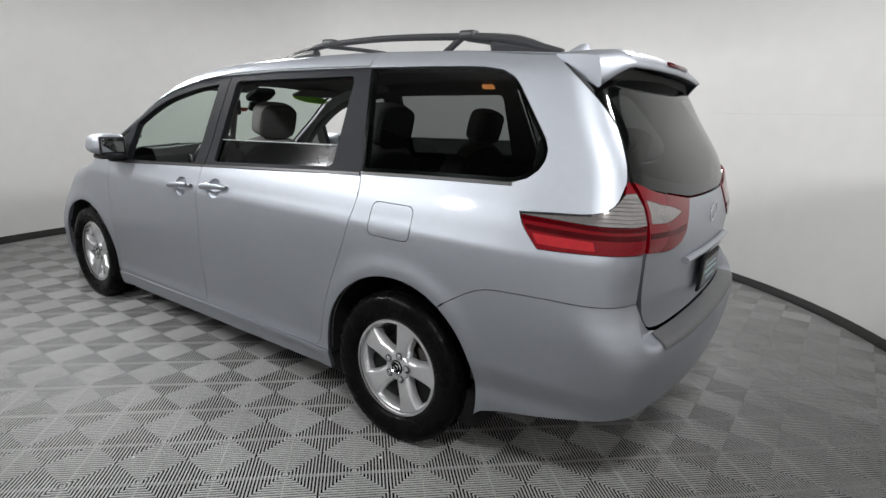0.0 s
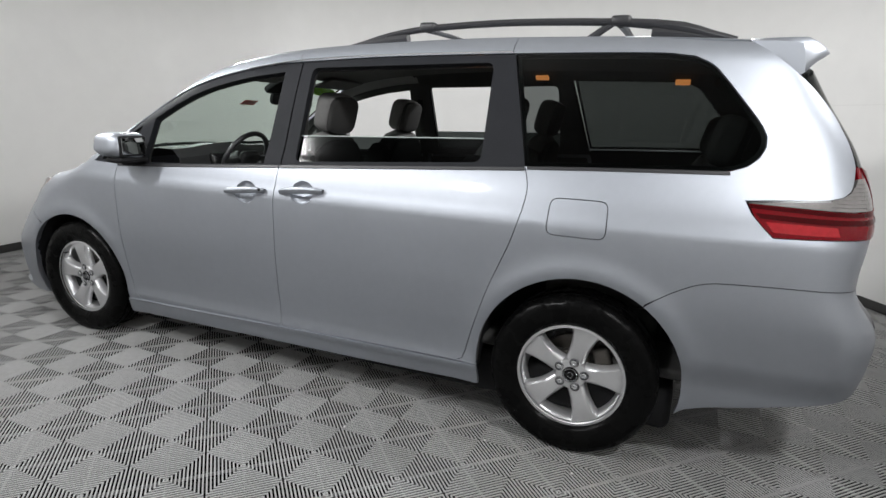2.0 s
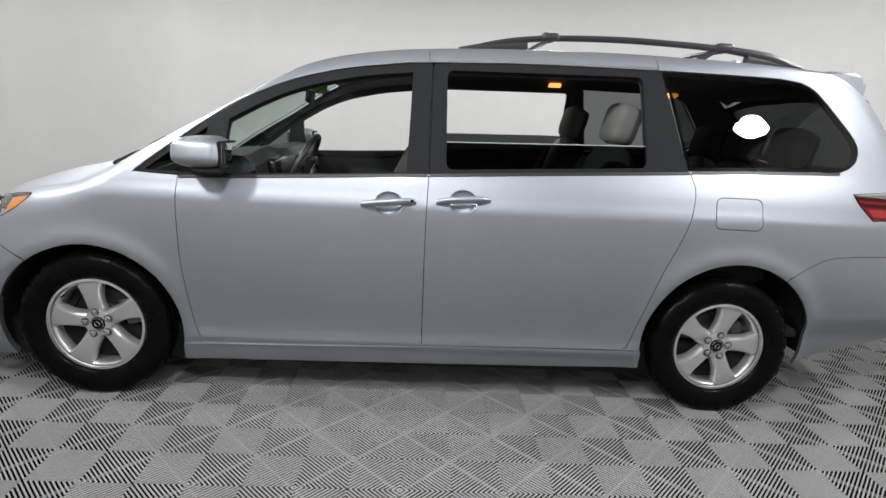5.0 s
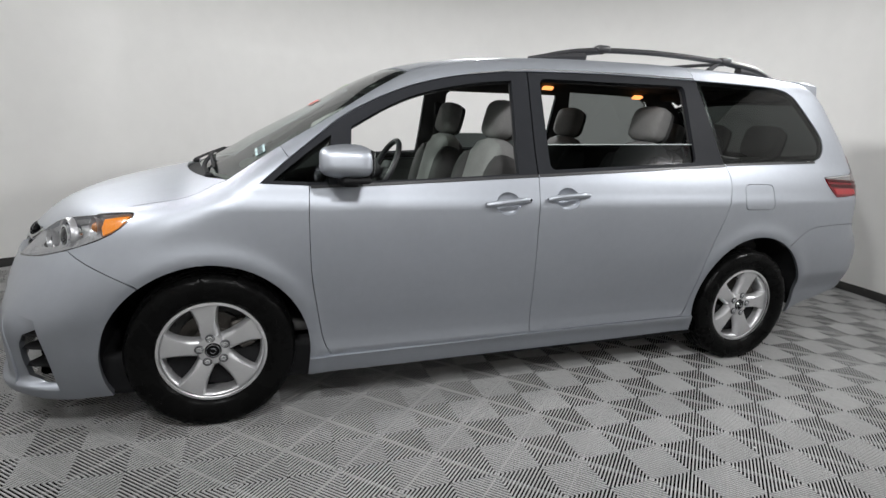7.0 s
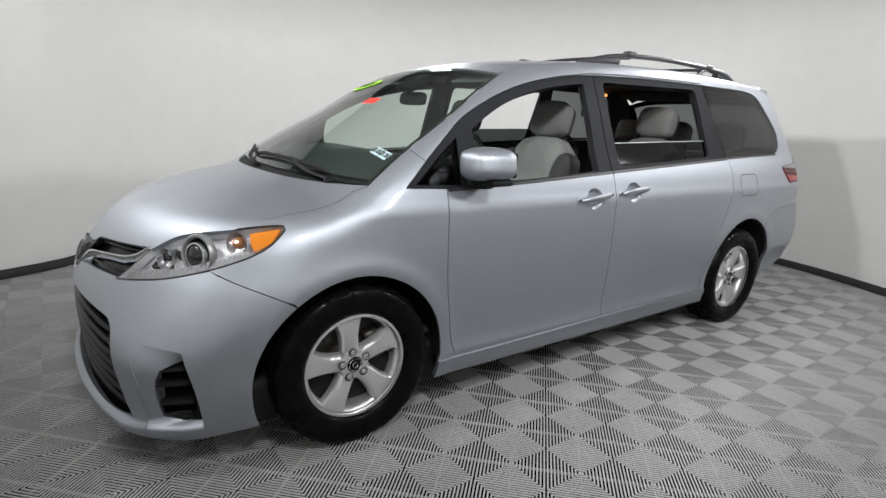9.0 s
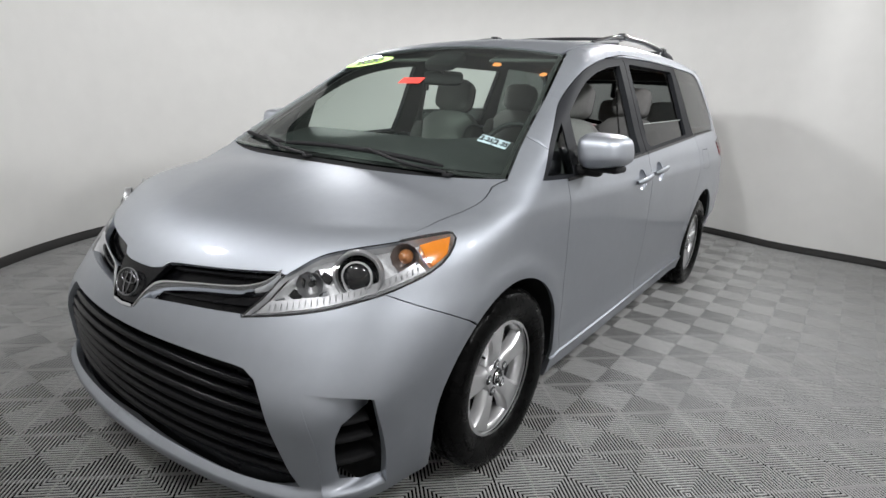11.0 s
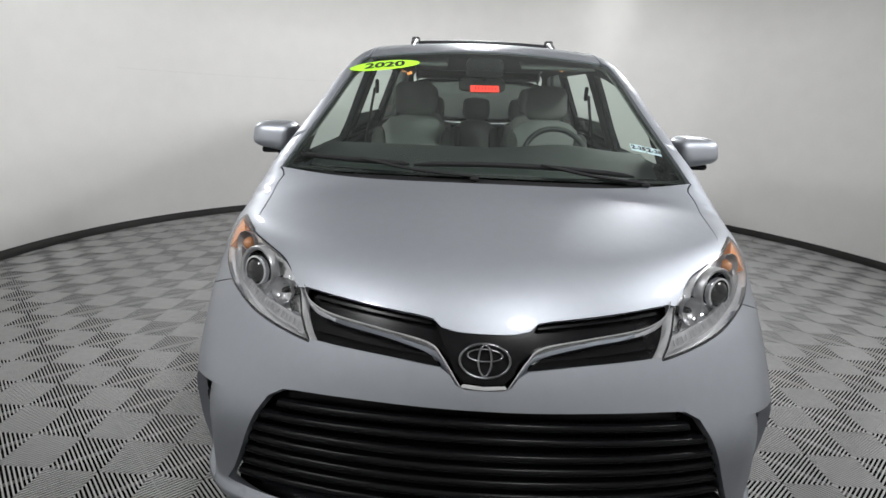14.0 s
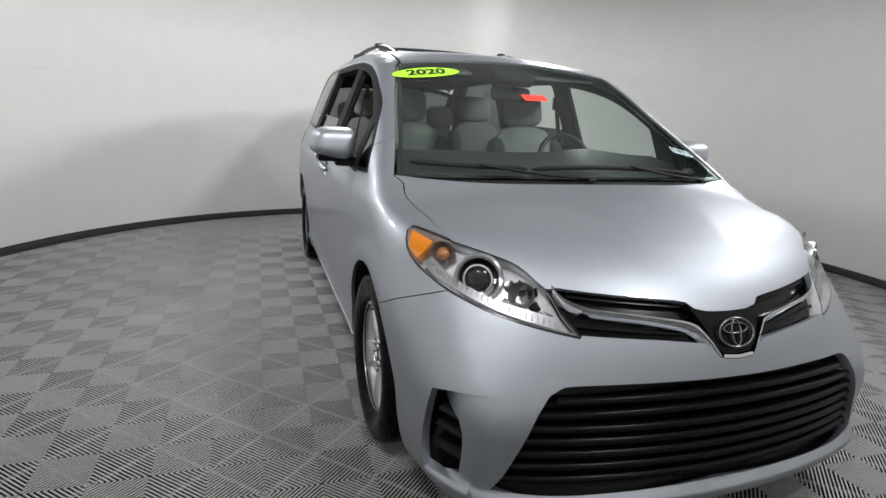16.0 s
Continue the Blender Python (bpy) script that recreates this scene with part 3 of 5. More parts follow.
# window openings
F_OPEN = outline([(-.905, 1.103), (-.5, 1.121), (-.085, 1.146)], [(-.085, 1.146), (-.078, 1.40), (-.075, 1.598)], [(-.075, 1.598), (-.3, 1.568), (-.543, 1.512), (-.725, 1.440), (-.905, 1.340)], [(-.905, 1.340), (-.912, 1.22), (-.905, 1.103)])
F_FRAME = outline(BELT[:5], [(.019, 1.140), (.017, 1.40), (.019, 1.646)], WIN_TOP[::-1])
TRI = outline([(-1.255, 1.102), (-1.02, 1.096)], [(-1.02, 1.096), (-1.00, 1.30)], [(-1.00, 1.30), (-1.13, 1.203), (-1.255, 1.102)])
S_FRAME = outline(BELT[4:], [(1.250, 1.207), (1.19, 1.44), (1.128, 1.676)], WIN_TOP_R[::-1], [(.025, 1.648), (.023, 1.40), (.025, 1.140)])
S_OPEN = rounded([(.100, 1.166), (1.050, 1.219), (1.037, 1.640), (.090, 1.618)], .035)
S_GLASS = outline([(.085, 1.150), (1.060, 1.200)], [(1.060, 1.200), (1.058, 1.322)], [(1.058, 1.322), (.085, 1.293)], [(.085, 1.293), (.085, 1.150)])


def fog_ramp(u, z):
    """The bezel dips towards its outer and upper edges."""
    return -.075 * np.clip((u + 2.345) / .20, 0, 1) ** 1.8 * step(z, .215, .268)


FOG_BEZEL = outline([(-2.150, .530), (-2.20, .540), (-2.27, .546), (-2.345, .548)], [(-2.345, .548), (-2.315, .45), (-2.295, .37), (-2.28, .215)], [(-2.28, .215), (-2.105, .215)], [(-2.105, .215), (-2.115, .36), (-2.150, .530)])
# the painted part of the bezel ends at the black recess along its outer edge
FOG_PAINT = outline([(-2.150, .530), (-2.20, .540), (-2.27, .546), (-2.345, .548)], [(-2.345, .548), (-2.315, .45), (-2.295, .37), (-2.28, .215)], [(-2.28, .215), (-2.105, .215)], [(-2.105, .215), (-2.107, .238)],
                    [(-2.107, .238), (-2.17, .246), (-2.236, .262)], [(-2.236, .262), (-2.248, .34), (-2.248, .41), (-2.232, .452)], [(-2.232, .452), (-2.19, .474), (-2.142, .484)], [(-2.142, .484), (-2.150, .530)])
FOG_HOLE = outline([(-2.142, .484), (-2.19, .474), (-2.232, .452)], [(-2.232, .452), (-2.248, .40), (-2.236, .262)], [(-2.236, .262), (-2.107, .238)], [(-2.107, .238), (-2.120, .36), (-2.142, .484)])
b0 = angle_of(ARCH_F, -1.80, .676)
front_half = [*spline(BUMP_F[::-1]), *spline(HL_LOW[3:])[1:], *spline([(-2.535, .712), (-2.54, .722)])[1:], *spline(GRILLE_LOW)[1:], *spline(BADGE_LOW)[1:]]
low_run = spline([(-1.940, .176), (-2.1, .160), (-2.3, .156), (-2.6, .160), (UF, .166)])
left = [tuple(p) for p in front_half]
bottom = [tuple(p) for p in low_run]
wheel_side = [tuple(q) for q in spline([(-1.935, .176), (-1.943, .22), (-1.949, .28)])] + arc(ARCH_F, 184, b0)
FRONT_BUMPER = np.array(wheel_side + left[1:] + [(2 * UF - u, z) for u, z in left[::-1][1:]] + [(2 * UF - u, z) for u, z in wheel_side[::-1][1:]]
                        + [(2 * UF - u, z) for u, z in bottom] + bottom[::-1][1:])
lg_left = [tuple(p) for p in spline([(UF, .254), (-2.75, .250), (-2.50, .248), (-2.340, .256)])] + [tuple(p) for p in spline(LOWGR_SIDE)][1:] + [tuple(p) for p in spline(LOWGR_TOP)][1:]
LOW_GRILLE = np.array(lg_left + [(2 * UF - u, z) for u, z in lg_left[::-1][1:-1]])
mirror_u = lambda poly: np.array([(2 * UF - u, z) for u, z in poly])
rear_left = arc(ARCH_R, a2, -13)[::-1] + [tuple(p) for p in spline(BUMP_R)][1:] + [tuple(p) for p in spline([(2.51, .842), (2.535, .80), (2.585, .735), (2.65, .706), (2.9, .701), (UR, .701)])][1:]
rear_low = [tuple(p) for p in spline([(1.95, .268), (1.985, .298), (2.20, .35), (2.39, .404), (2.59, .44), (2.9, .43), (UR, .42)])]
REAR_BUMPER = np.array(rear_left + [(2 * UR - u, z) for u, z in rear_left[::-1][1:]] + [(2 * UR - u, z) for u, z in rear_low] + rear_low[::-1][1:])
gate_left = [tuple(p) for p in spline([(UR, .714), (2.9, .714), (2.66, .717), (2.582, .740), (2.542, .802), (2.53, .86)])] + [tuple(p) for p in spline([(2.53, .86), (2.522, .95), (2.52, 1.030)])][1:] \
    + [tuple(p) for p in spline([(2.52, 1.030), (2.69, 1.018), (2.79, 1.05), (2.84, 1.10), (2.89, 1.192)])][1:] + [tuple(p) for p in spline([(2.89, 1.192), (3.07, 1.186), (UR, 1.184)])][1:]
TAILGATE = np.array(gate_left + [(2 * UR - u, z) for u, z in gate_left[::-1][1:-1]])
glass_left = [tuple(p) for p in spline([(UR, 1.190), (3.0, 1.193), (2.89, 1.199), (2.58, 1.240), (2.462, 1.275)])] + [tuple(p) for p in spline([(2.462, 1.275), (2.464, 1.335), (2.446, 1.450), (2.40, 1.525), (2.347, 1.583)])][1:] + [tuple(p) for p in spline([(2.347, 1.583), (2.6, 1.64), (UR, 1.66)])][1:]
REAR_GLASS = np.array(glass_left + [(2 * UR - u, z) for u, z in glass_left[::-1][1:-1]])


def xy(run):
    p = ring(np.array(run)[:, 0], np.array(run)[:, 1])
    return [(x, y) for x, y, _ in p]


ws_left = [tuple(p) for p in WS_XY]
ys = np.linspace(ws_left[0][1], -ws_left[0][1], 25)
WS_BASE = [(-1.60 + (1.60 + ws_left[0][0]) * (y / ys[0]) ** 2, y) for y in ys]
WINDSCREEN = outline([(x, -y) for x, y in ws_left], [(ws_left[-1][0], -ws_left[-1][1]), (-.585, 0), ws_left[-1]], ws_left[::-1], WS_BASE)
hood_side = xy(spline(HOOD_CUT))
hood_front = xy(spline(HL_TOP[2:6][::-1])) + xy(spline(GRILLE_TOP))[1:] + xy(spline(HOOD_NOSE))[1:]
hy = hood_side[0][1]
HOOD_REAR = [(-1.665 + (1.665 + hood_side[0][0]) * (y / hy) ** 2, y) for y in np.linspace(-hy, hy, 25)]
left_edge = [tuple(p) for p in hood_side] + [tuple(p) for p in hood_front]
HOOD = np.array(HOOD_REAR + left_edge[1:] + [(x, -y) for x, y in left_edge[::-1][1:-1]])
ROOF = outline([(-.595, .62), (-.580, 0), (-.595, -.62)], [(-.595, -.62), (2.03, -.62)], [(2.03, -.62), (2.07, 0), (2.03, .62)], [(2.03, .62), (-.595, .62)])
COWL = np.array(WS_BASE + [(x + .004, y) for x, y in HOOD_REAR])

# ---- body panels ----
for s in (1, -1):
    fender = panel("fender", FENDER, PAINT, van, side=s)
    pillar = panel("a_pillar", A_PILLAR, PAINT, van, side=s, su=.03, sv=.02)
    rail_side = panel("roof_side_panel", ROOF_SIDE, PAINT, van, side=s, su=.04, sv=.015)
    panel("inner_trim", ROOF_SIDE, LINER, rail_side, side=s, gap=-.012, lip=0, off=-.030, su=.06, sv=.02)
    panel("sill", SILL, PAINT, van, side=s, off=.009, lip=.024, sv=.015)
    quarter = panel("quarter_panel", QUARTER, PAINT, van, holes=[FUEL] if s > 0 else [], side=s, su=.032, sv=.025)
    if s > 0:
        panel("fuel_flap", FUEL, PAINT, quarter, side=s, gap=.002)
    door = panel("front_door", FRONT_DOOR, PAINT, van, holes=[CUP_F], side=s)
    slide = panel("sliding_door", SLIDING_DOOR, PAINT, van, holes=[CUP_R], side=s)
    panel("window_frame", F_FRAME, PILLAR, door, holes=[F_OPEN, TRI], side=s, gap=.001, lip=.03, off=-.006, su=.03, sv=.02, label="satin black door window frame")
    panel("quarter_glass", TRI, DARK_GLASS, door, side=s, gap=-.004, lip=0, off=-.010)
    panel("window_frame", S_FRAME, PILLAR, slide, holes=[S_OPEN], side=s, gap=.001, lip=.03, off=-.006, su=.03, sv=.02, label="charcoal sliding door window frame")
    lowered = panel("window_glass", S_GLASS, LOWERED_GLASS, slide, side=s, gap=0, lip=0, off=-.022, label="half lowered tinted window glass")
    eu = np.linspace(.092, 1.052, 20)
    ep = ring(eu, 1.293 + .029 * (eu - .085) / .973)
    part("glass_edge", tube((ep - normals(ep) * .022) * (1, s, 1), .0028, 6), GLASS_EDGE, lowered)
    panel("rear_side_window", outline(*QWIN, fine=.012), DARK_GLASS, quarter, side=s, gap=.003, lip=0, off=-.004, label="dark tinted rear quarter window")
    panel("window_border", outline(*QWIN, fine=.012), BLACK_GLOSS, quarter, holes=[inset(outline(*QWIN, fine=.012), .022)], side=s, gap=.003, lip=0, off=-.0065)
    panel("belt_strip", outline(BELT[1:5], [(.015, 1.140), (.015, 1.126)], [(x, z - .012) for x, z in BELT[1:5][::-1]], [(-1.10, 1.069), (-1.10, 1.081)]), BLACK_TRIM, door, side=s, gap=0, lip=.01, off=.005, sv=.01)
    panel("belt_strip", outline(BELT[4:], [(1.25, 1.207), (1.25, 1.195)], [(x, z - .012) for x, z in BELT[4:][::-1]], [(.025, 1.128), (.025, 1.140)]), BLACK_TRIM, slide, side=s, gap=0, lip=.01, off=.005, sv=.01)
    panel("door_track_cover", outline([(1.26, 1.199), (1.6, 1.213), (2.045, 1.226)], [(2.045, 1.226), (2.045, 1.238)], [(2.045, 1.238), (1.6, 1.226), (1.26, 1.211)], [(1.26, 1.211), (1.26, 1.199)]), BLACK_TRIM, quarter, side=s, gap=0, lip=.01, off=.003, sv=.01)
    panel("gutter_strip", outline([(-.30, 1.611), (.02, 1.652), (.5, 1.672), (1.113, 1.680)], [(1.113, 1.680), (1.113, 1.686)], [(1.113, 1.686), (.5, 1.678), (.02, 1.658), (-.30, 1.617)], [(-.30, 1.617), (-.30, 1.611)]), CHROME, van, side=s, gap=0, lip=.006, off=.003, sv=.01)

    for cx, cz, owner in ((-.158, 1.000, door), (.182, 1.022, slide)):
        # dished cup behind the pull
        rows = []
        for k in range(9):
            q = k / 8
            ang = np.linspace(0, 2 * math.pi, 33)
            rr = 1 - q
            u, z = cx + .067 * rr * np.cos(ang), cz + .057 * rr * np.sin(ang)
            p = ring(u, z)
            rows.append(p - normals(p) * (.003 + .020 * math.sqrt(max(0.0, 1 - rr * rr))))
        g = np.array(rows)
        g = g * (1, s, 1)
        grid_mesh("handle_cup", g[:, ::-1] if s > 0 else g, PAINT, owner)
        # pull bar
        us = np.linspace(cx - .124, cx + .124, 15)
        zs = cz + .004 + .010 * (us - cx) / .124
        base = ring(us, zs)
        nn = normals(base)
        lift = .006 + .026 * np.clip(1 - (np.abs(us - cx) / .124) ** 4, 0, 1)
        c = base + nn * lift[:, None]
        wide = .0165 * (1 - .35 * (np.abs(us - cx) / .124) ** 3)
        g = []
        for i in range(15):
            row = [c[i] + np.array([0, 0, 1.0]) * wide[i] * math.sin(a) + nn[i] * .011 * math.cos(a) for a in np.linspace(0, 2 * math.pi, 13)]
            g.append(row)
        g = np.array(g) * (1, s, 1)
        handle = grid_mesh("door_handle", g if s > 0 else g[:, ::-1], PAINT, owner)
        if owner is door and s > 0:
            p = c[-2] + nn[-2] * .0105
            part("lock_cylinder", boxed((.014, .006, .014), pose(p[0], p[1], p[2]), .006), BLACK_GLOSS, handle)

    # inner lining that shows through the windows
    panel("door_card", FRONT_DOOR, LINER, door, side=s, gap=.02, lip=0, off=-.075, su=.06, sv=.05, label="dark inner door trim")
    panel("door_card", SLIDING_DOOR, LINER, slide, side=s, gap=.02, lip=0, off=-.075, su=.06, sv=.05, label="dark inner door trim")
    panel("inner_trim", QUARTER, LINER, quarter, side=s, gap=-.004, lip=0, off=-.035, su=.06, sv=.05)
    panel("inner_pillar", A_PILLAR, TRIM_GREY, pillar, side=s, gap=.0, lip=0, off=-.035, su=.05, sv=.03)
    panel("inner_frame", F_FRAME, LINER, door, holes=[inset(F_OPEN, -.010), TRI], side=s, gap=-.01, lip=0, off=-.045, su=.05, sv=.03)
    panel("inner_frame", S_FRAME, LINER, slide, holes=[inset(S_OPEN, -.012)], side=s, gap=-.01, lip=0, off=-.050, su=.05, sv=.03)
    panel("sill_top", outline([(-.905, 1.085), (-.08, 1.128)], [(-.08, 1.128), (-.08, 1.10)], [(-.08, 1.10), (-.905, 1.06)], [(-.905, 1.06), (-.905, 1.085)]), LINER, door, side=s, gap=0, lip=0, off=-.04)

roof = panel("roof", ROOF, PAINT, van, domain="lid", su=.05, sv=.05)
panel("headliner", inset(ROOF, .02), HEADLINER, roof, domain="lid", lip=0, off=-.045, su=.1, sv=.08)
hood = panel("hood", HOOD, PAINT, van, domain="lid", su=.03, sv=.03, lip=.02, gap=-.003)
panel("cowl", COWL, PLASTIC, van, domain="lid", gap=-.004, lip=0, off=-.014, su=.03, sv=.03, label="black plastic cowl under the wipers")
shield = panel("windscreen", WINDSCREEN, SHIELD_GLASS, van, domain="lid", gap=.002, lip=0, off=-.002, su=.045, sv=.045)
ws_inner = inset(dense(WINDSCREEN, .04), .026)
panel("black_border", WINDSCREEN, BLACK_GLOSS, shield, holes=[ws_inner], domain="lid", gap=.003, lip=0, off=-.006, su=.05, sv=.05)
bumper = panel("front_bumper", FRONT_BUMPER, PAINT, van, holes=[LOW_GRILLE, inset(FOG_BEZEL, .0030), inset(mirror_u(FOG_BEZEL), .0030)], su=.03, sv=.013, lip=.03)
rear_bumper = panel("rear_bumper", REAR_BUMPER, PAINT, van, su=.03, sv=.009, lip=.02)
tailgate = panel("tailgate", TAILGATE, PAINT, van, su=.03, sv=.02)
panel("rear_window", REAR_GLASS, DARK_GLASS, tailgate, gap=.002, lip=0, off=-.004, su=.04, sv=.03, label="dark tinted tailgate window")
panel("window_border", REAR_GLASS, BLACK_GLOSS, tailgate, holes=[inset(dense(REAR_GLASS, .04), .05)], gap=.003, lip=0, off=-.007)
panel("inner_trim", TAILGATE, LINER, tailgate, gap=.02, lip=0, off=-.06, su=.06, sv=.05)

# added black strips that stop light leaking past the tailgate's edges
for s in (1, -1):
    leak_strip = outline([(u - .030, z) for u, z in GATE], [(GATE[-1][0] - .030, GATE[-1][1]), (GATE[-1][0] + .05, GATE[-1][1] - .01)], [(u + .05, z - .01) for u, z in GATE[::-1]], [(GATE[0][0] + .05, GATE[0][1] - .01), (GATE[0][0] - .030, GATE[0][1])])
    panel("gate_leak_strip", leak_strip, BLACK_TRIM, tailgate, side=s, gap=0, lip=0, off=-.022, su=.03, sv=.02)
# stepped pad on the rear bumper's ledge
uu = np.linspace(2.62, 2 * UR - 2.62, 45)
rows = []
for z, o in ((.668, .001), (.674, .004), (.682, .004), (.690, .004), (.697, .004), (.703, .003)):
    p = ring(uu, np.full(45, z))
    rows.append(p + normals(p) * o)
grid_mesh("step_pad", np.array(rows), material("grey_step_plastic", (.10, .10, .105), .45, vary=.15, scale=14, bump=.15, bump_scale=120), rear_bumper, "ribbed dark grey bumper step pad")

# ---- front grilles ----
gr_left = [tuple(p) for p in spline(GRILLE_TOP)] + [tuple(p) for p in spline(HOOD_NOSE)][1:]
gr_low = [tuple(p) for p in spline([(-2.41, .842), (-2.47, .780), (-2.54, .722)])] + [tuple(p) for p in spline(GRILLE_LOW)][1:] + [tuple(p) for p in spline(BADGE_LOW)][1:]
UP_GRILLE = np.array(gr_left + [(2 * UF - u, z) for u, z in gr_left[::-1][1:]] + [(2 * UF - u, z) for u, z in gr_low][1:] + gr_low[::-1][1:-1])
grille = panel("upper_grille", UP_GRILLE, GRILLE_BLACK, van, gap=-.006, lip=0, off=-.042, su=.03, sv=.02, label="gloss black upper grille")
for s in (1, -1):
    flip = (lambda q: q) if s > 0 else mirror_u
    # chrome bar: a bright upper edge over a face that leans back underneath
    hi = spline([(-2.425, .843), (-2.47, .812), (-2.56, .790), (-2.75, .775), (-2.90, .758), (-2.95, .728), (-3.005, .662)], .012)
    lo = spline([(-2.440, .808), (-2.49, .780), (-2.57, .763), (-2.75, .749), (-2.885, .727), (-2.935, .702), (-2.985, .656)], .012)
    hi, lo = (np.array([c[round(k * (len(c) - 1) / 40)] for k in range(41)]) for c in (hi, lo))
    rows = []
    for v, o in ((-.15, -.030), (-.05, -.004), (.0, .003), (.10, .003), (.22, .0), (.74, -.026), (.80, -.04)):
        c = hi + (lo - hi) * v
        q = ring(c[:, 0], c[:, 1])
        rows.append(q + normals(q) * o)
    g = np.array(rows) * (1, s, 1)
    bar_ob = grid_mesh("chrome_wing", g if s > 0 else g[:, ::-1], CHROME, grille, "polished chrome grille bar")
    bar_ob.data.set_sharp_from_angle(angle=radians(25))
    for z in (.812, .738):
        bar = outline([(-2.47 - (.82 - z) * .7, z + .016), (-2.70, z + .006), (-2.90, z - .004)], [(-2.90, z - .004), (-2.90, z - .010)], [(-2.90, z - .010), (-2.70, z), (-2.47 - (.82 - z) * .7, z + .008)], [(-2.47 - (.82 - z) * .7, z + .008), (-2.47 - (.82 - z) * .7, z + .016)])
        panel("grille_slat", flip(bar), GRILLE_BLACK, grille, gap=0, lip=.02, off=-.022, su=.03, sv=.006)
badge_half = [tuple(p) for p in spline(HOOD_NOSE)]
badge_low = [tuple(p) for p in spline([(-2.905, .805), (-2.955, .742), (-2.985, .690), (-3.012, .668), (UF, .664)])]
BADGE = np.array(badge_half + [(2 * UF - u, z) for u, z in badge_half[::-1][1:]] + [(2 * UF - u, z) for u, z in badge_low][:-1] + badge_low[::-1])
housing = panel("badge_housing", BADGE, GRILLE_BLACK, grille, gap=.004, lip=.02, off=-.004, su=.02, sv=.012, label="black badge housing with chrome edge")
chin = outline([(-3.012, .668), (UF, .664), (2 * UF + 3.012, .668)], [(2 * UF + 3.012, .668), (2 * UF + 3.008, .660)], [(2 * UF + 3.008, .660), (UF, .655), (-3.008, .660)], [(-3.008, .660), (-3.012, .668)])
panel("chrome_chin", chin, CHROME, grille, gap=0, lip=.02, off=.004, su=.02, sv=.006)


def oval_ring(name, centre, tilt, a, b, w, mat, parent, h=.006, axis_z=0.0):
    """A raised oval ring that lies on a tilted plane."""
    ang = np.linspace(0, 2 * math.pi, 41)
    m = pose(*centre, 0, tilt, 0)
    rows = []
    for t in np.linspace(0, 2 * math.pi, 9):
        rows.append([tuple(m @ Vector((-h * .5 * (1 + math.cos(t)), (a + w * math.sin(t)) * math.cos(q), (b + w * math.sin(t)) * math.sin(q)))) for q in ang])
    return grid_mesh(name, np.array(rows), mat, parent)


front_c = ring(np.array([UF]), np.array([.727]))[0]
badge = oval_ring("badge", (front_c[0] - .004, 0, .727), 22, .066, .044, .004, BADGE_METAL, housing)
oval_ring("badge_mark", (front_c[0] - .003, 0, .727), 22, .017, .040, .0035, BADGE_METAL, badge)
oval_ring("badge_mark", (front_c[0] + .003, 0, .739), 22, .046, .016, .0035, BADGE_METAL, badge)

lower = panel("lower_grille", LOW_GRILLE, GRILLE_BLACK, van, gap=-.012, lip=0, off=-.065, su=.04, sv=.03, label="black lower bumper grille")
for k in range(7):
    z = .280 + .044 * k
    edge = -2.35 - (z - .232) * .36
    uu = np.linspace(edge, 2 * UF - edge, 61)
    if k == 6:
        edge = -2.49
        uu = np.linspace(edge, 2 * UF - edge, 61)
    rows = []
    for dz, o in ((.014, -.050), (.012, -.022), (.004, -.014), (-.008, -.016), (-.012, -.024), (-.012, -.050)):
        zz = z + dz + .012 * np.cos((uu - UF) / (UF - edge) * math.pi / 2) * (k > 4)
        p = ring(uu, zz)
        rows.append(p + normals(p) * o)
    grid_mesh("grille_slat", np.array(rows), GRILLE_BLACK, lower)
for s in (1, -1):
    flip = (lambda q: q) if s > 0 else mirror_u
    ramp = (lambda u, z: fog_ramp(u, z)) if s > 0 else (lambda u, z: fog_ramp(2 * UF - u, z))
    bezel = panel("fog_bezel", flip(FOG_PAINT), PAINT, bumper, gap=.0, lip=.03, su=.015, sv=.010, rise=ramp)
    pocket = panel("fog_pocket", flip(FOG_HOLE), GRILLE_BLACK, bumper, gap=-.05, lip=0, off=-.11, su=.03, sv=.03, label="black fog lamp recess")
    for z in (.455, .395, .315):
        us = np.linspace(np.interp(z + .012, [.246, .36, .49], [-2.122, -2.132, -2.158]), -2.256, 9)
        rows = []
        for dz, o in ((.012, -.11), (.010, -.045), (.0, -.030), (-.006, -.045), (-.006, -.11)):
            p = ring(us, z + dz + .09 * (us + 2.115))
            rows.append(p + normals(p) * o)
        g = np.array(rows) * (1, s, 1)
        grid_mesh("fog_slat", g if s > 0 else g[:, ::-1], PLASTIC, pocket)

# ---- head lamps ----
HEAD = outline(HL_TOP, [(-1.848, .956), (-1.832, .954), (-1.828, .940)], HL_LOW, [(-2.535, .712), (-2.535, .718)])


def lamp_sheet(name, poly, mat, parent, s, off, **kw):
    return panel(name, poly, mat, parent, side=s, gap=kw.pop("gap", .0), lip=kw.pop("lip", .0), off=off, su=kw.pop("su", .02), sv=kw.pop("sv", .014), **kw)


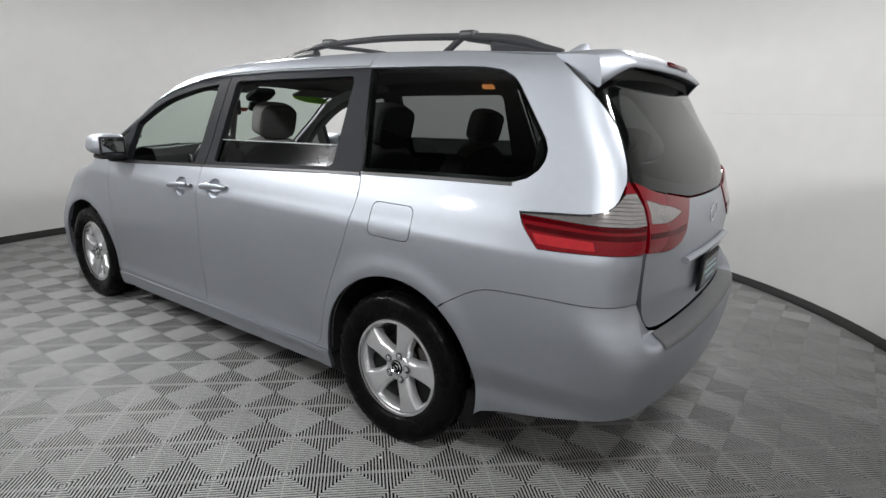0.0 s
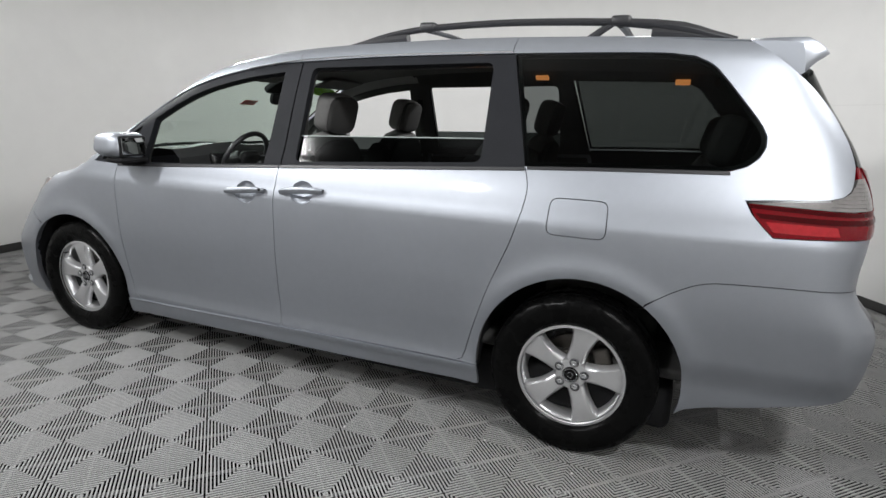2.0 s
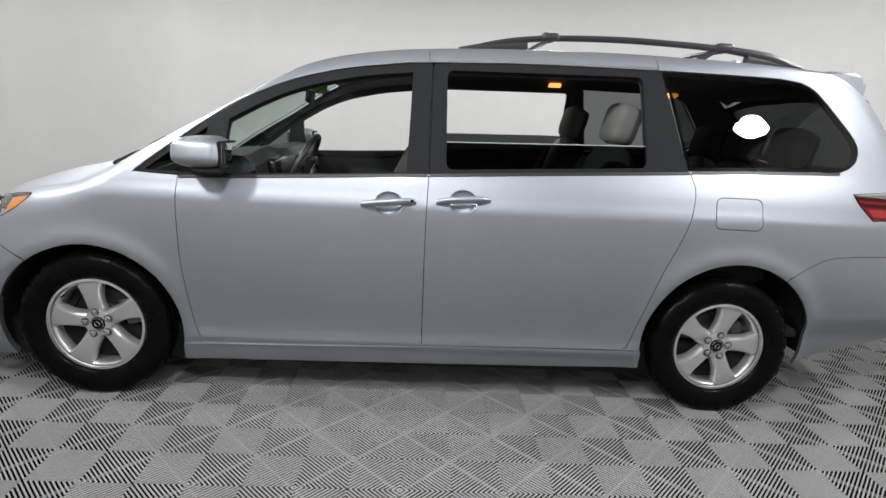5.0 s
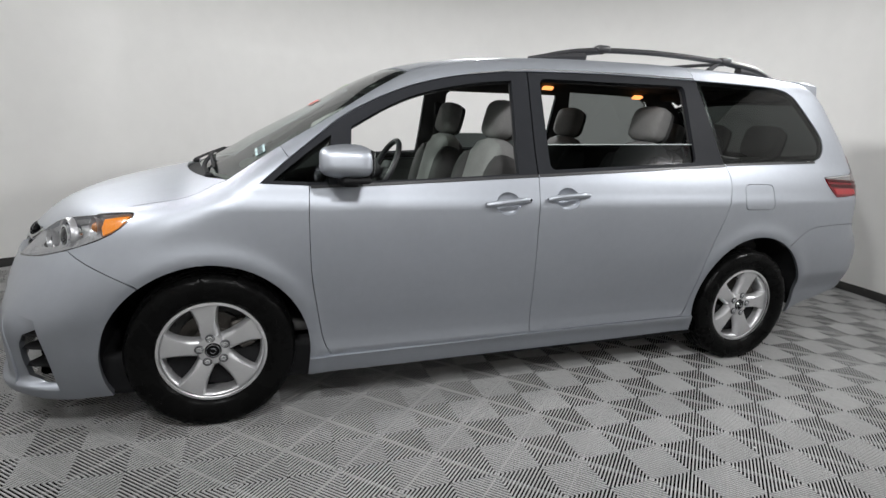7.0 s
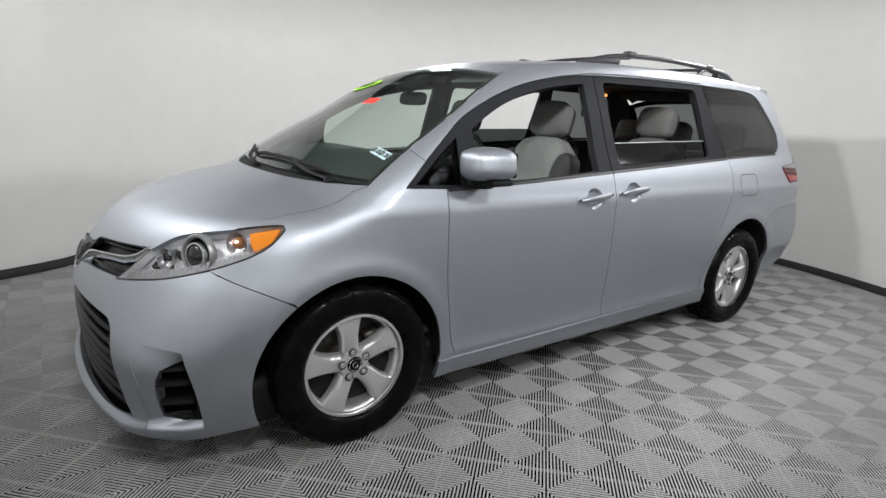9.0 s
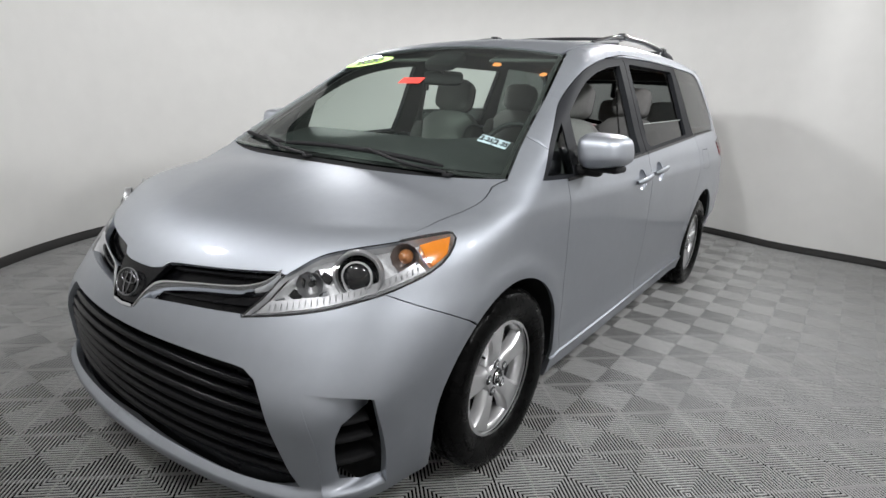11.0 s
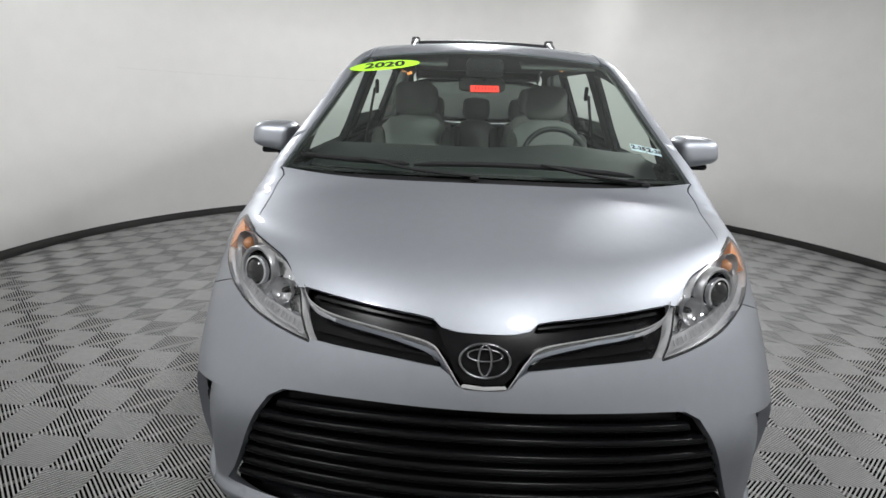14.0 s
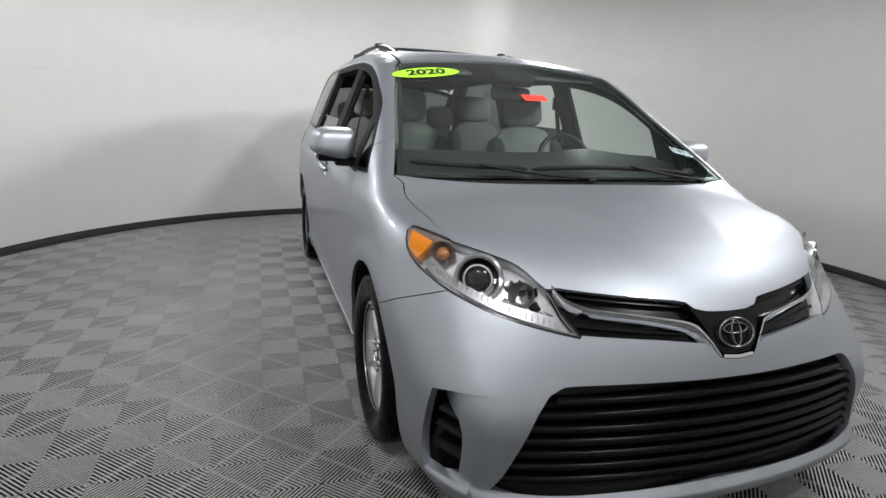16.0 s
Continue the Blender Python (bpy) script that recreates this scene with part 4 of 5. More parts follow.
def disc_at(name, u, z, s, off, profile, mat, parent, seg=36, stretch=1.0, turn=None):
    """A turned piece that looks along the ring's outward direction, slightly forward."""
    p = ring(np.array([u]), np.array([z]))[0]
    n = Vector(turn if turn else normals(p[None])[0]).normalized()
    bm = lathe(profile, seg)
    q = n.to_track_quat("Y", "Z").to_matrix().to_4x4()
    bmesh.ops.transform(bm, matrix=Matrix.Translation(Vector(p) + n * off) @ q, verts=bm.verts[:])
    if s < 0:
        bmesh.ops.scale(bm, vec=(1, -1, 1), verts=bm.verts[:])
    return part(name, bm, mat, parent)


for s in (1, -1):
    head = lamp_sheet("headlamp", HEAD, BOWL, van, s, -.055, gap=-.001, lip=-.052, label="clear headlamp with amber side marker")
    lamp_sheet("lens", HEAD, LENS_GLASS, head, s, .001, gap=.001, su=.02)
    rim = inset(dense(HEAD, .02), .004)
    lamp_sheet("lamp_edge", HEAD, BLACK_GLOSS, head, s, -.001, holes=[rim], gap=-.001)
    amber = outline([(-1.846, .945), (-1.90, .938), (-1.965, .926)], [(-1.965, .926), (-1.958, .895), (-1.940, .868)], [(-1.940, .868), (-1.88, .900), (-1.846, .945)])
    lamp_sheet("side_marker", amber, AMBER, head, s, -.003, lip=.03)
    # stepped chrome shelf below the projector
    shelf = outline([(-1.955, .858), (-2.10, .812), (-2.27, .768), (-2.42, .742), (-2.51, .726)], [(-2.51, .726), (-2.46, .765)], [(-2.46, .765), (-2.36, .780), (-2.24, .798), (-2.10, .838), (-1.985, .888)], [(-1.985, .888), (-1.955, .858)])
    lamp_sheet("chrome_shelf", shelf, SATIN, head, s, -.022, lip=.02)
    for k in range(26):
        u = -1.985 - .019 * k
        zc = np.interp(-u, [1.955, 2.10, 2.27, 2.42, 2.51], [.868, .818, .774, .748, .734])
        p = ring(np.array([u, u + .002]), np.array([zc, zc + .015]))
        c = (p + normals(p) * -.018) * (1, s, 1)
        part("shelf_rib", tube(c, .0017, 6), SATIN, head)
    fwd = (-.86, -.50, .10)
    disc_at("projector_ring", -2.184, .838, s, -.035, [(.080, -.006), (.079, .014), (.075, .020), (.068, .018), (.064, .006)], SATIN, head, turn=fwd)
    disc_at("projector_bowl", -2.184, .838, s, -.035, [(.065, .008), (.060, -.006), (.052, -.014), (.046, -.012)], LAMP_DARK, head, turn=fwd)
    barrel = disc_at("projector_barrel", -2.184, .838, s, -.035, [(.052, -.03), (.051, .014), (.048, .024), (.042, .025), (.040, .018)], CHROME, head, turn=fwd)
    disc_at("projector_lens", -2.184, .838, s, -.035, [(.041, .016), (.034, .027), (.020, .034), (.0001, .037)], BLACK_GLOSS, barrel, turn=fwd)
    disc_at("main_reflector", -2.335, .806, s, -.046, [(.044, .026), (.041, .012), (.032, -.002), (.018, -.010), (.0001, -.014)], SATIN, head, turn=fwd, seg=9)
    disc_at("main_bulb", -2.335, .806, s, -.046, [(.010, -.014), (.010, .012), (.006, .020), (.0001, .021)], LAMP_DARK, head, turn=fwd, seg=12)
    for j, (u, z, tx, tz) in enumerate(((-2.285, .842, 30, 10), (-2.325, .846, -25, 35), (-2.370, .828, 15, -40), (-2.290, .792, -30, -20), (-2.385, .790, 40, 25), (-2.430, .768, -20, -15))):
        q = ring(np.array([u]), np.array([z]))
        q = (q - normals(q) * .040)[0]
        bm = boxed((.005, .036, .030), pose(*q, tx, 0, 30 + tz), .002, 1)
        if s < 0:
            bmesh.ops.scale(bm, vec=(1, -1, 1), verts=bm.verts[:])
        part("reflector_facet", bm, CHROME if j % 2 else LAMP_DARK, head, smooth=False)
    disc_at("indicator_bowl", -2.030, .890, s, -.045, [(.046, .026), (.040, .006), (.026, -.006), (.0001, -.010)], SATIN, head, turn=fwd, seg=11)
    disc_at("indicator_bulb", -2.030, .890, s, -.045, [(.024, -.002), (.023, .014), (.014, .028), (.0001, .033)], BULB_AMBER, head, turn=fwd, seg=18)

# ---- tail lamps ----
for s in (1, -1):
    t_red = outline(LAMP_TIP[::-1], [(2.505, 1.030), (2.512, 1.125)], [(2.512, 1.125), (2.36, 1.122), (2.22, 1.128), (2.098, 1.133)], [(2.098, 1.133), (2.112, 1.09), (2.165, 1.022)])
    tail = lamp_sheet("tail_lamp", t_red, RED_LENS, van, s, .004, gap=.001, lip=.02, label="red and clear wrap-round tail lamp")
    t_clear = outline([(2.098, 1.134), (2.22, 1.129), (2.36, 1.124), (2.512, 1.127)], [(2.512, 1.127), (2.50, 1.19), (2.475, 1.235)], [(2.475, 1.235), (2.438, 1.232)], [(2.438, 1.232), (2.395, 1.185), (2.33, 1.158), (2.20, 1.147), (2.10, 1.141)], [(2.10, 1.141), (2.098, 1.134)])
    lamp_sheet("clear_lens", t_clear, CLEAR_LENS, tail, s, .004, gap=.0, lip=.02)
    strip = outline([(2.10, 1.1415), (2.20, 1.148), (2.33, 1.158)], [(2.33, 1.158), (2.33, 1.152)], [(2.33, 1.152), (2.20, 1.142), (2.10, 1.1365)], [(2.10, 1.1365), (2.10, 1.1415)])
    lamp_sheet("bright_strip", strip, CHROME, tail, s, .006)
    t_cap = outline([(2.475, 1.236), (2.452, 1.275)], [(2.452, 1.275), (2.442, 1.262), (2.438, 1.233)], [(2.438, 1.233), (2.475, 1.236)])
    lamp_sheet("red_cap", t_cap, RED_LENS, tail, s, .004, gap=.0, lip=.02)
    band = outline([(2.13, 1.085), (2.30, 1.078), (2.508, 1.080)], [(2.508, 1.080), (2.508, 1.098)], [(2.508, 1.098), (2.30, 1.096), (2.115, 1.102)], [(2.115, 1.102), (2.13, 1.085)])
    lamp_sheet("dark_band", band, DEEP_RED, tail, s, .006, lip=.004)
    for k in range(7):
        z = 1.138 + .013 * k
        a, b = 2.33 + .016 * k, 2.508 - .0042 * k
        p = ring(np.linspace(a, b, 6), np.full(6, z))
        part("lens_rib", tube((p + normals(p) * .005) * (1, s, 1), .0016, 5), CLEAR_LENS, tail)
    glow = outline([(2.165, 1.040), (2.24, 1.038), (2.34, 1.040)], [(2.34, 1.040), (2.335, 1.070)], [(2.335, 1.070), (2.24, 1.072), (2.145, 1.074)], [(2.145, 1.074), (2.165, 1.040)])
    lamp_sheet("reflex_block", glow, material("bright_red_reflex", (.36, .004, .010), .2, coat=.4, vary=.2, scale=60), tail, s, .006, lip=.003)
    shade = outline([(2.10, 1.118), (2.22, 1.112), (2.36, 1.106), (2.508, 1.108)], [(2.508, 1.108), (2.508, 1.122)], [(2.508, 1.122), (2.36, 1.119), (2.22, 1.125), (2.10, 1.130)], [(2.10, 1.130), (2.10, 1.118)])
    lamp_sheet("dark_band", shade, DEEP_RED, tail, s, .006, lip=.003)
    # the half on the tailgate
    g_out = outline([(2.520, 1.030), (2.69, 1.022), (2.785, 1.053), (2.835, 1.105), (2.885, 1.190)], [(2.885, 1.190), (2.75, 1.208), (2.58, 1.235), (2.468, 1.272)], [(2.468, 1.272), (2.50, 1.21), (2.521, 1.13), (2.520, 1.030)])
    g_hole = outline([(2.540, 1.130), (2.66, 1.125), (2.775, 1.150)], [(2.775, 1.150), (2.70, 1.172), (2.60, 1.190), (2.515, 1.212)], [(2.515, 1.212), (2.532, 1.17), (2.540, 1.130)])
    inner = lamp_sheet("tail_lamp_inner", g_out, RED_LENS, tailgate, s, .006, holes=[g_hole], gap=.001, lip=.02, label="red and clear tailgate lamp")
    lamp_sheet("clear_lens", g_hole, CLEAR_LENS, inner, s, .005, gap=0)
    lamp_sheet("dark_band", outline([(2.53, 1.080), (2.70, 1.074), (2.80, 1.082)], [(2.80, 1.082), (2.812, 1.10)], [(2.812, 1.10), (2.70, 1.092), (2.53, 1.098)], [(2.53, 1.098), (2.53, 1.080)]), DEEP_RED, inner, s, .008, lip=.004)

# ---- tailgate details ----
r_c = ring(np.array([UR]), np.array([1.10]))[0]
oval_ring("rear_badge", (r_c[0] + .008, 0, 1.105), 180, .058, .040, .005, CHROME, tailgate)
p = ring(np.linspace(2.83, 2 * UR - 2.83, 25), np.full(25, .952))
part("gate_handle", tube(p + normals(p) * .014, .017, 10, .8), PAINT, tailgate, "body coloured tailgate handle strip")
plate = part("number_plate", boxed((.012, .31, .16), pose(2.575, 0, .845, 0, 4, 0), .004, 2), PLASTIC, tailgate, "dark dealer plate in a black frame")
part("plate_face", boxed((.004, .28, .125), pose(2.583, 0, .845, 0, 4, 0), .002, 1), material("plate_grey", (.10, .10, .10), .4, vary=.1), plate)
for k, (w, z) in enumerate(((.20, .875), (.24, .848), (.16, .818))):
    part("plate_bar", boxed((.002, w, .012), pose(2.5865, 0, z, 0, 4, 0), .0008, 1), PAPER, plate)

# spoiler over the rear window: a tall painted rear face over a dark hollow
ys = np.linspace(-.626, .626, 57)
rows, under = [], []
for y in ys:
    e = abs(y) / .626
    end = max(0.0, (e - .84) / .16)
    z0 = lid(np.array([2.035]), np.array([y]))[0, 2] + .002
    crest_x, crest_z = 2.255 - .03 * e * e - .02 * end, max(1.756 - .016 * e * e - .03 * end, 1.60)
    low_x, low_z = 2.345 - .045 * e * e - .075 * end, 1.692 - .012 * e * e - .075 * end ** 1.3
    rows.append([(2.034, y, z0 - .012), (2.035, y, z0), ((2.035 + crest_x) / 2, y, (z0 + crest_z) / 2 + .004), (crest_x, y, crest_z),
                 (crest_x + .45 * (low_x - crest_x), y, crest_z + .30 * (low_z - crest_z)), (crest_x + .80 * (low_x - crest_x), y, crest_z + .68 * (low_z - crest_z)), (low_x, y, low_z), (low_x - .012, y, low_z - .007)])
    under.append([(low_x - .012, y, low_z - .007), (2.23 - .03 * e, y, low_z + .012 * (1 - end)), (2.15, y, 1.668 - .04 * e * e), (2.09, y, 1.668 - .04 * e * e)])
spoiler = grid_mesh("spoiler", np.array(rows), PAINT, tailgate, "body coloured roof spoiler")
grid_mesh("spoiler_underside", np.array(under), BLACK_TRIM, spoiler)
for k in (0, -1):
    bm = bmesh.new()
    bm.faces.new([bm.verts.new(q) for q in rows[k] + under[k][1:]])
    part("spoiler_end", bm, PAINT, spoiler, smooth=False)
part("high_brake_lamp", boxed((.012, .30, .022), pose(2.326, 0, 1.722, 0, -35, 0), .005, 2), DEEP_RED, spoiler)
fin = bmesh.new()
rows_f = []
for q, w in ((0, .035), (.3, .030), (.6, .020), (.85, .011), (1, .004)):
    x0, x1 = 1.72 + .14 * q, 1.93 - .03 * q
    rows_f.append([fin.verts.new((x0 + (x1 - x0) * k / 8, sgn * w * math.sin(math.pi * (.08 + .84 * k / 8)), lid(np.array([1.8]), np.array([0.0]))[0, 2] - .005 + .075 * q)) for sgn in (-1, 1) for k in (range(9) if sgn < 0 else range(8, -1, -1))])
for a, b in zip(rows_f, rows_f[1:]):
    for k in range(18):
        fin.faces.new((a[k], a[(k + 1) % 18], b[(k + 1) % 18], b[k]))
fin.faces.new(rows_f[-1])
part("antenna_fin", fin, PAINT, roof)

# ---- roof rails and cross bars ----
for s in (1, -1):
    xs = np.array([.15, .26, .40, .62, 1.0, 1.4, 1.62, 1.78, 1.90, 1.99])
    hs = np.array([.006, .030, .055, .075, .082, .078, .070, .055, .030, .006])
    yy = np.interp(xs, [.15, .6, 1.4, 2.0], [.470, .490, .495, .475])
    zz = lid(xs, -yy)[:, 2]
    pts = spline(np.stack([xs, -yy, zz + hs - np.minimum(.012, hs * .4)], 1), .05)
    rad = np.interp(pts[:, 0], [.15, .3, .6, 1.5, 1.8, 1.99], [.012, .020, .021, .022, .034, .016])
    rail = part("roof_rail", tube(pts * (1, s, 1), rad, 12, .75), BLACK_TRIM, van, "satin black roof rail")
    for x0, x1, h in ((.15, .50, .028), (1.66, 1.97, .038)):
        cx = np.linspace(x0, x1, 9)
        zf = lid(cx, np.full(9, -.485))[:, 2]
        up = np.interp(cx, xs, hs) * .75
        part("rail_foot", tube(np.stack([cx, np.full(9, -.485) * s, zf + up * .45], 1), np.maximum(up * .55, .006), 8), BLACK_TRIM, rail)
    st = lid(np.array([1.47, 1.56]), np.array([-.49, -.49]))
    part("rail_strut", tube(np.array([(1.40, -.49 * s, st[0, 2] - .004), (1.50, -.492 * s, st[1, 2] + .065)]), .016, 8), BLACK_TRIM, rail)
for x in (.615, 1.53):
    zr = lid(np.array([x]), np.array([-.49]))[0, 2]
    bar = part("cross_bar", tube([(x, y, zr + .052 + .014 * (1 - (y / .49) ** 2)) for y in np.linspace(-.49, .49, 13)], .020, 10, .55), BLACK_TRIM, van, "black roof cross bar")
    for y in (-.49, .49):
        part("bar_clamp", boxed((.085, .06, .040), pose(x, y, zr + .070), .014), BLACK_TRIM, bar)

# ---- wipers ----
def on_shield(x, y, up):
    p = lid(np.array([x]), np.array([y]))
    return (p + normals(p) * up)[0]


for (ax, ay), (bx, by), (px, py) in (((-1.530, .30), (-1.395, .775), (-1.622, .04)), ((-1.495, -.60), (-1.536, .28), (-1.522, -.64))):
    n = 15
    blade_pts = [on_shield(ax + (bx - ax) * t - .012 * math.sin(math.pi * t), ay + (by - ay) * t, .012) for t in np.linspace(0, 1, n)]
    mid = blade_pts[6]
    arm_pts = [on_shield(px, py, .012), on_shield((px + mid[0]) / 2 - .02, (py + mid[1]) / 2, .016), mid + np.array([0, 0, .010])]
    wiper = part("wiper", tube(spline(arm_pts, .05), .011, 8, .6), PLASTIC, van, "black windscreen wiper")
    part("wiper_blade", tube(blade_pts, [.004] + [.0085] * (n - 2) + [.004], 8, 1.2), PLASTIC, wiper)
    part("wiper_pivot", boxed((.036, .036, .018), pose(*on_shield(px, py, .003)), .008), PLASTIC, wiper)

# ---- door mirrors ----
for s in (1, -1):
    bm = bmesh.new()
    bmesh.ops.create_cube(bm, size=1.0)
    bmesh.ops.subdivide_edges(bm, edges=bm.edges[:], cuts=9, use_grid_fill=True)
    for v in bm.verts:
        d, cy, cz = (2 * c for c in v.co)
        k = (abs(d) ** 2.6 + abs(cy) ** 4 + abs(cz) ** 4) ** .3
        d, cy, cz = d / k, cy / k, cz / k
        v.co = Vector((-.925 + .146 * (d if d < 0 else d * .46), -1.033 + .103 * cy + .010 * cz, 1.194 + (.071 + .010 * cy) * cz - .008 * cy))
    if s < 0:
        bmesh.ops.scale(bm, vec=(1, -1, 1), verts=bm.verts[:])
    mirror = part("door_mirror", bm, PAINT, van, "silver door mirror housing")
    mirror.data.set_sharp_from_angle(angle=radians(80))
    bm = boxed((.12, .17, .030), pose(-.925, -1.020, 1.120), .014)
    arm = boxed((.075, .16, .045), pose(-.945, -.945, 1.105, 0, 0, 8), .018)
    for b in (bm, arm):
        if s < 0:
            bmesh.ops.scale(b, vec=(1, -1, 1), verts=b.verts[:])
    part("mirror_base", bm, PLASTIC, mirror)
    part("mirror_arm", arm, PLASTIC, mirror)
    bezel = boxed((.016, .156, .106), pose(-.864, -1.030, 1.194), .007)
    bm = boxed((.005, .138, .088), pose(-.8555, -1.030, 1.194, 0, 0, 1), .002)
    for b in (bezel, bm):
        if s < 0:
            bmesh.ops.scale(b, vec=(1, -1, 1), verts=b.verts[:])
    part("mirror_bezel", bezel, PLASTIC, mirror)
    part("mirror_glass", bm, MIRROR, mirror)

# ---- wheels ----
def wheel(name, x, s, turn, label):
    w = empty(name)
    w.parent = van
    tagged(w, label)
    prof = [(.222, -.070), (.232, -.095), (.250, -.108), (.285, -.1165), (.315, -.115), (.338, -.104), (.347, -.090), (.3515, -.078), (.3525, -.062), (.3445, -.060), (.3445, -.050), (.353, -.048),
            (.3535, -.022), (.3455, -.020), (.3455, -.008), (.3535, -.006)]
    prof = prof + [(r, -y) for r, y in prof[::-1]]
    bm = lathe(prof, 120)
    bm.verts.ensure_lookup_table()
    for v in bm.verts:
        r = math.hypot(v.co.x, v.co.z)
        a = math.degrees(math.atan2(v.co.z, v.co.x)) % 6
        if r > .336 and abs(v.co.y) > .058 and a < 1.6:
            v.co.x *= .984
            v.co.z *= .984
    tyre = part("tyre", bm, RUBBER, w)
    for k in range(10):
        a0 = radians(20 + (k // 5) * 180 + (k % 5) * 5.5)
        bm = boxed((.010, .003, .020), pose(.292 * math.cos(a0), -.1165, .292 * math.sin(a0), 0, -math.degrees(a0), 0), .001, 1)
        part("sidewall_mark", bm, RUBBER, tyre)
    rim = part("rim", lathe([(.2235, -.088), (.228, -.082), (.224, -.073), (.213, -.070), (.205, -.060), (.200, -.030), (.196, .06), (.196, .095)], 72), ALLOY, w)
    part("rim_edge", lathe([(.216, -.092), (.2275, -.090), (.2285, -.080), (.220, -.074), (.211, -.078)], 72), ALLOY, rim)
    for k in range(5):
        a = radians(turn + 72 * k)
        bm, rows = bmesh.new(), []
        for i in range(9):
            q = i / 8
            r = .036 + .176 * q
            half = .033 + .015 * q + .012 * q ** 4 - .008 * math.sin(math.pi * q)
            face = -.056 - .020 * math.sin(math.pi * min(q * .62 + .06, 1)) - .004 * q
            lean = -.010 * q * q
            sec = [(-half - .010, face + .045), (-half - .006, face + .014), (-half + .003, face + .002), (-half * .55, face - .001), (0, face + .002), (half * .55, face - .001), (half - .003, face + .002), (half + .006, face + .014), (half + .010, face + .045)]
            row = []
            for c, d in sec:
                c += lean
                rr = min(r, .2135)
                row.append(bm.verts.new((rr * math.cos(a) - c * math.sin(a), d, rr * math.sin(a) + c * math.cos(a))))
            rows.append(row)
        for p0, p1 in zip(rows, rows[1:]):
            for j in range(8):
                bm.faces.new((p0[j], p0[j + 1], p1[j + 1], p1[j]))
        part("spoke", bm, ALLOY, rim)
        b = a
        nut = lathe([(.0145, -.030), (.0145, -.052), (.0125, -.058), (.009, -.060), (.0085, -.056), (.0001, -.055)], 12)
        bmesh.ops.translate(nut, vec=(.057 * math.cos(b), -.020, .057 * math.sin(b)), verts=nut.verts[:])
        part("lug_nut", nut, CHROME, rim)
        seat = lathe([(.020, -.074), (.0165, -.0775), (.0155, -.072)], 16)
        bmesh.ops.translate(seat, vec=(.057 * math.cos(b), .002, .057 * math.sin(b)), verts=seat.verts[:])
        part("nut_seat", seat, ALLOY_DARK, rim)
    part("hub", lathe([(.072, -.02), (.070, -.060), (.062, -.070), (.036, -.074), (.034, -.070)], 40), ALLOY, rim)
    cap = part("centre_cap", lathe([(.034, -.068), (.033, -.076), (.028, -.079), (.0001, -.080)], 32), GRILLE_BLACK, rim)
    part("cap_ring", lathe([(.030, -.0785), (.0275, -.0825), (.025, -.079)], 32), CHROME, cap)
    part("cap_mark", lathe([(.0135, -.0795), (.0115, -.0825), (.0095, -.0795)], 24), CHROME, cap)
    part("brake_disc", lathe([(.155, .0), (.155, .022), (.09, .022), (.088, -.012), (.0001, -.012)], 48), BRAKE, w)
    part("dust_shield", lathe([(.196, .03), (.0001, .035)], 40), LINER, w)
    part("caliper", boxed((.07, .06, .14), pose(.125, .005, .05, 0, -20, 0), .015), BRAKE, w)
    bm = lathe([(.0045, .0), (.0045, -.03), (.0001, -.031)], 8)
    bmesh.ops.translate(bm, vec=(.198 * math.cos(radians(turn + 36)), -.068, .198 * math.sin(radians(turn + 36))), verts=bm.verts[:])
    part("valve", bm, PLASTIC, rim)
    w.matrix_basis = pose(x, -.852 if s > 0 else .852, .349, 0, 0, 0 if s > 0 else 180)
    return w


wheel("wheel", -1.525, 1, 100, "black tyre on a five spoke silver alloy rim")
wheel("wheel", 1.515, 1, 78, "black tyre on a five spoke silver alloy rim")
wheel("wheel", -1.525, -1, 60, "black tyre on a five spoke silver alloy rim")
wheel("wheel", 1.515, -1, 15, "black tyre on a five spoke silver alloy rim")

# wheel housings and floor pan
for s in (1, -1):
    for c in (ARCH_F, ARCH_R):
        rows = []
        for a in np.linspace(radians(-6), radians(188), 31):
            r = c[2] + .012
            rows.append([(c[0] + r * math.cos(a), -y * s, c[1] + r * math.sin(a)) for y in (.955, .90, .60, .55)] + [(c[0] + .1 * math.cos(a), -.55 * s, c[1] + .1 * math.sin(a))])
        g = np.array(rows)
        # the outer rim lies just inside the skin
        gx, gz = g[:, 0, 0], np.maximum(g[:, 0, 2], .16)
        out = root(lambda y: F(gx, y, gz), np.full(len(gx), .3), np.full(len(gx), 1.2))
        g[:, 0, 1] = -s * (out - .006)
        g[:, 1, 1] = -s * (out - .06)
        grid_mesh("wheel_housing", g, PLASTIC, van)
part("floor_pan", boxed((4.05, 1.74, .20), pose(-.10, 0, .25), .04), PLASTIC, van)
part("rear_underside", boxed((.55, 1.5, .14), pose(2.18, 0, .50), .04), PLASTIC, van)
# dark box added to block light that leaks in over the rear window
part("rear_leak_block", boxed((.26, 1.20, .07), pose(2.11, 0, 1.660), .015), LINER, van)
part("cabin_floor", boxed((3.6, 1.70, .05), pose(.55, 0, .40), .02), LINER, van)

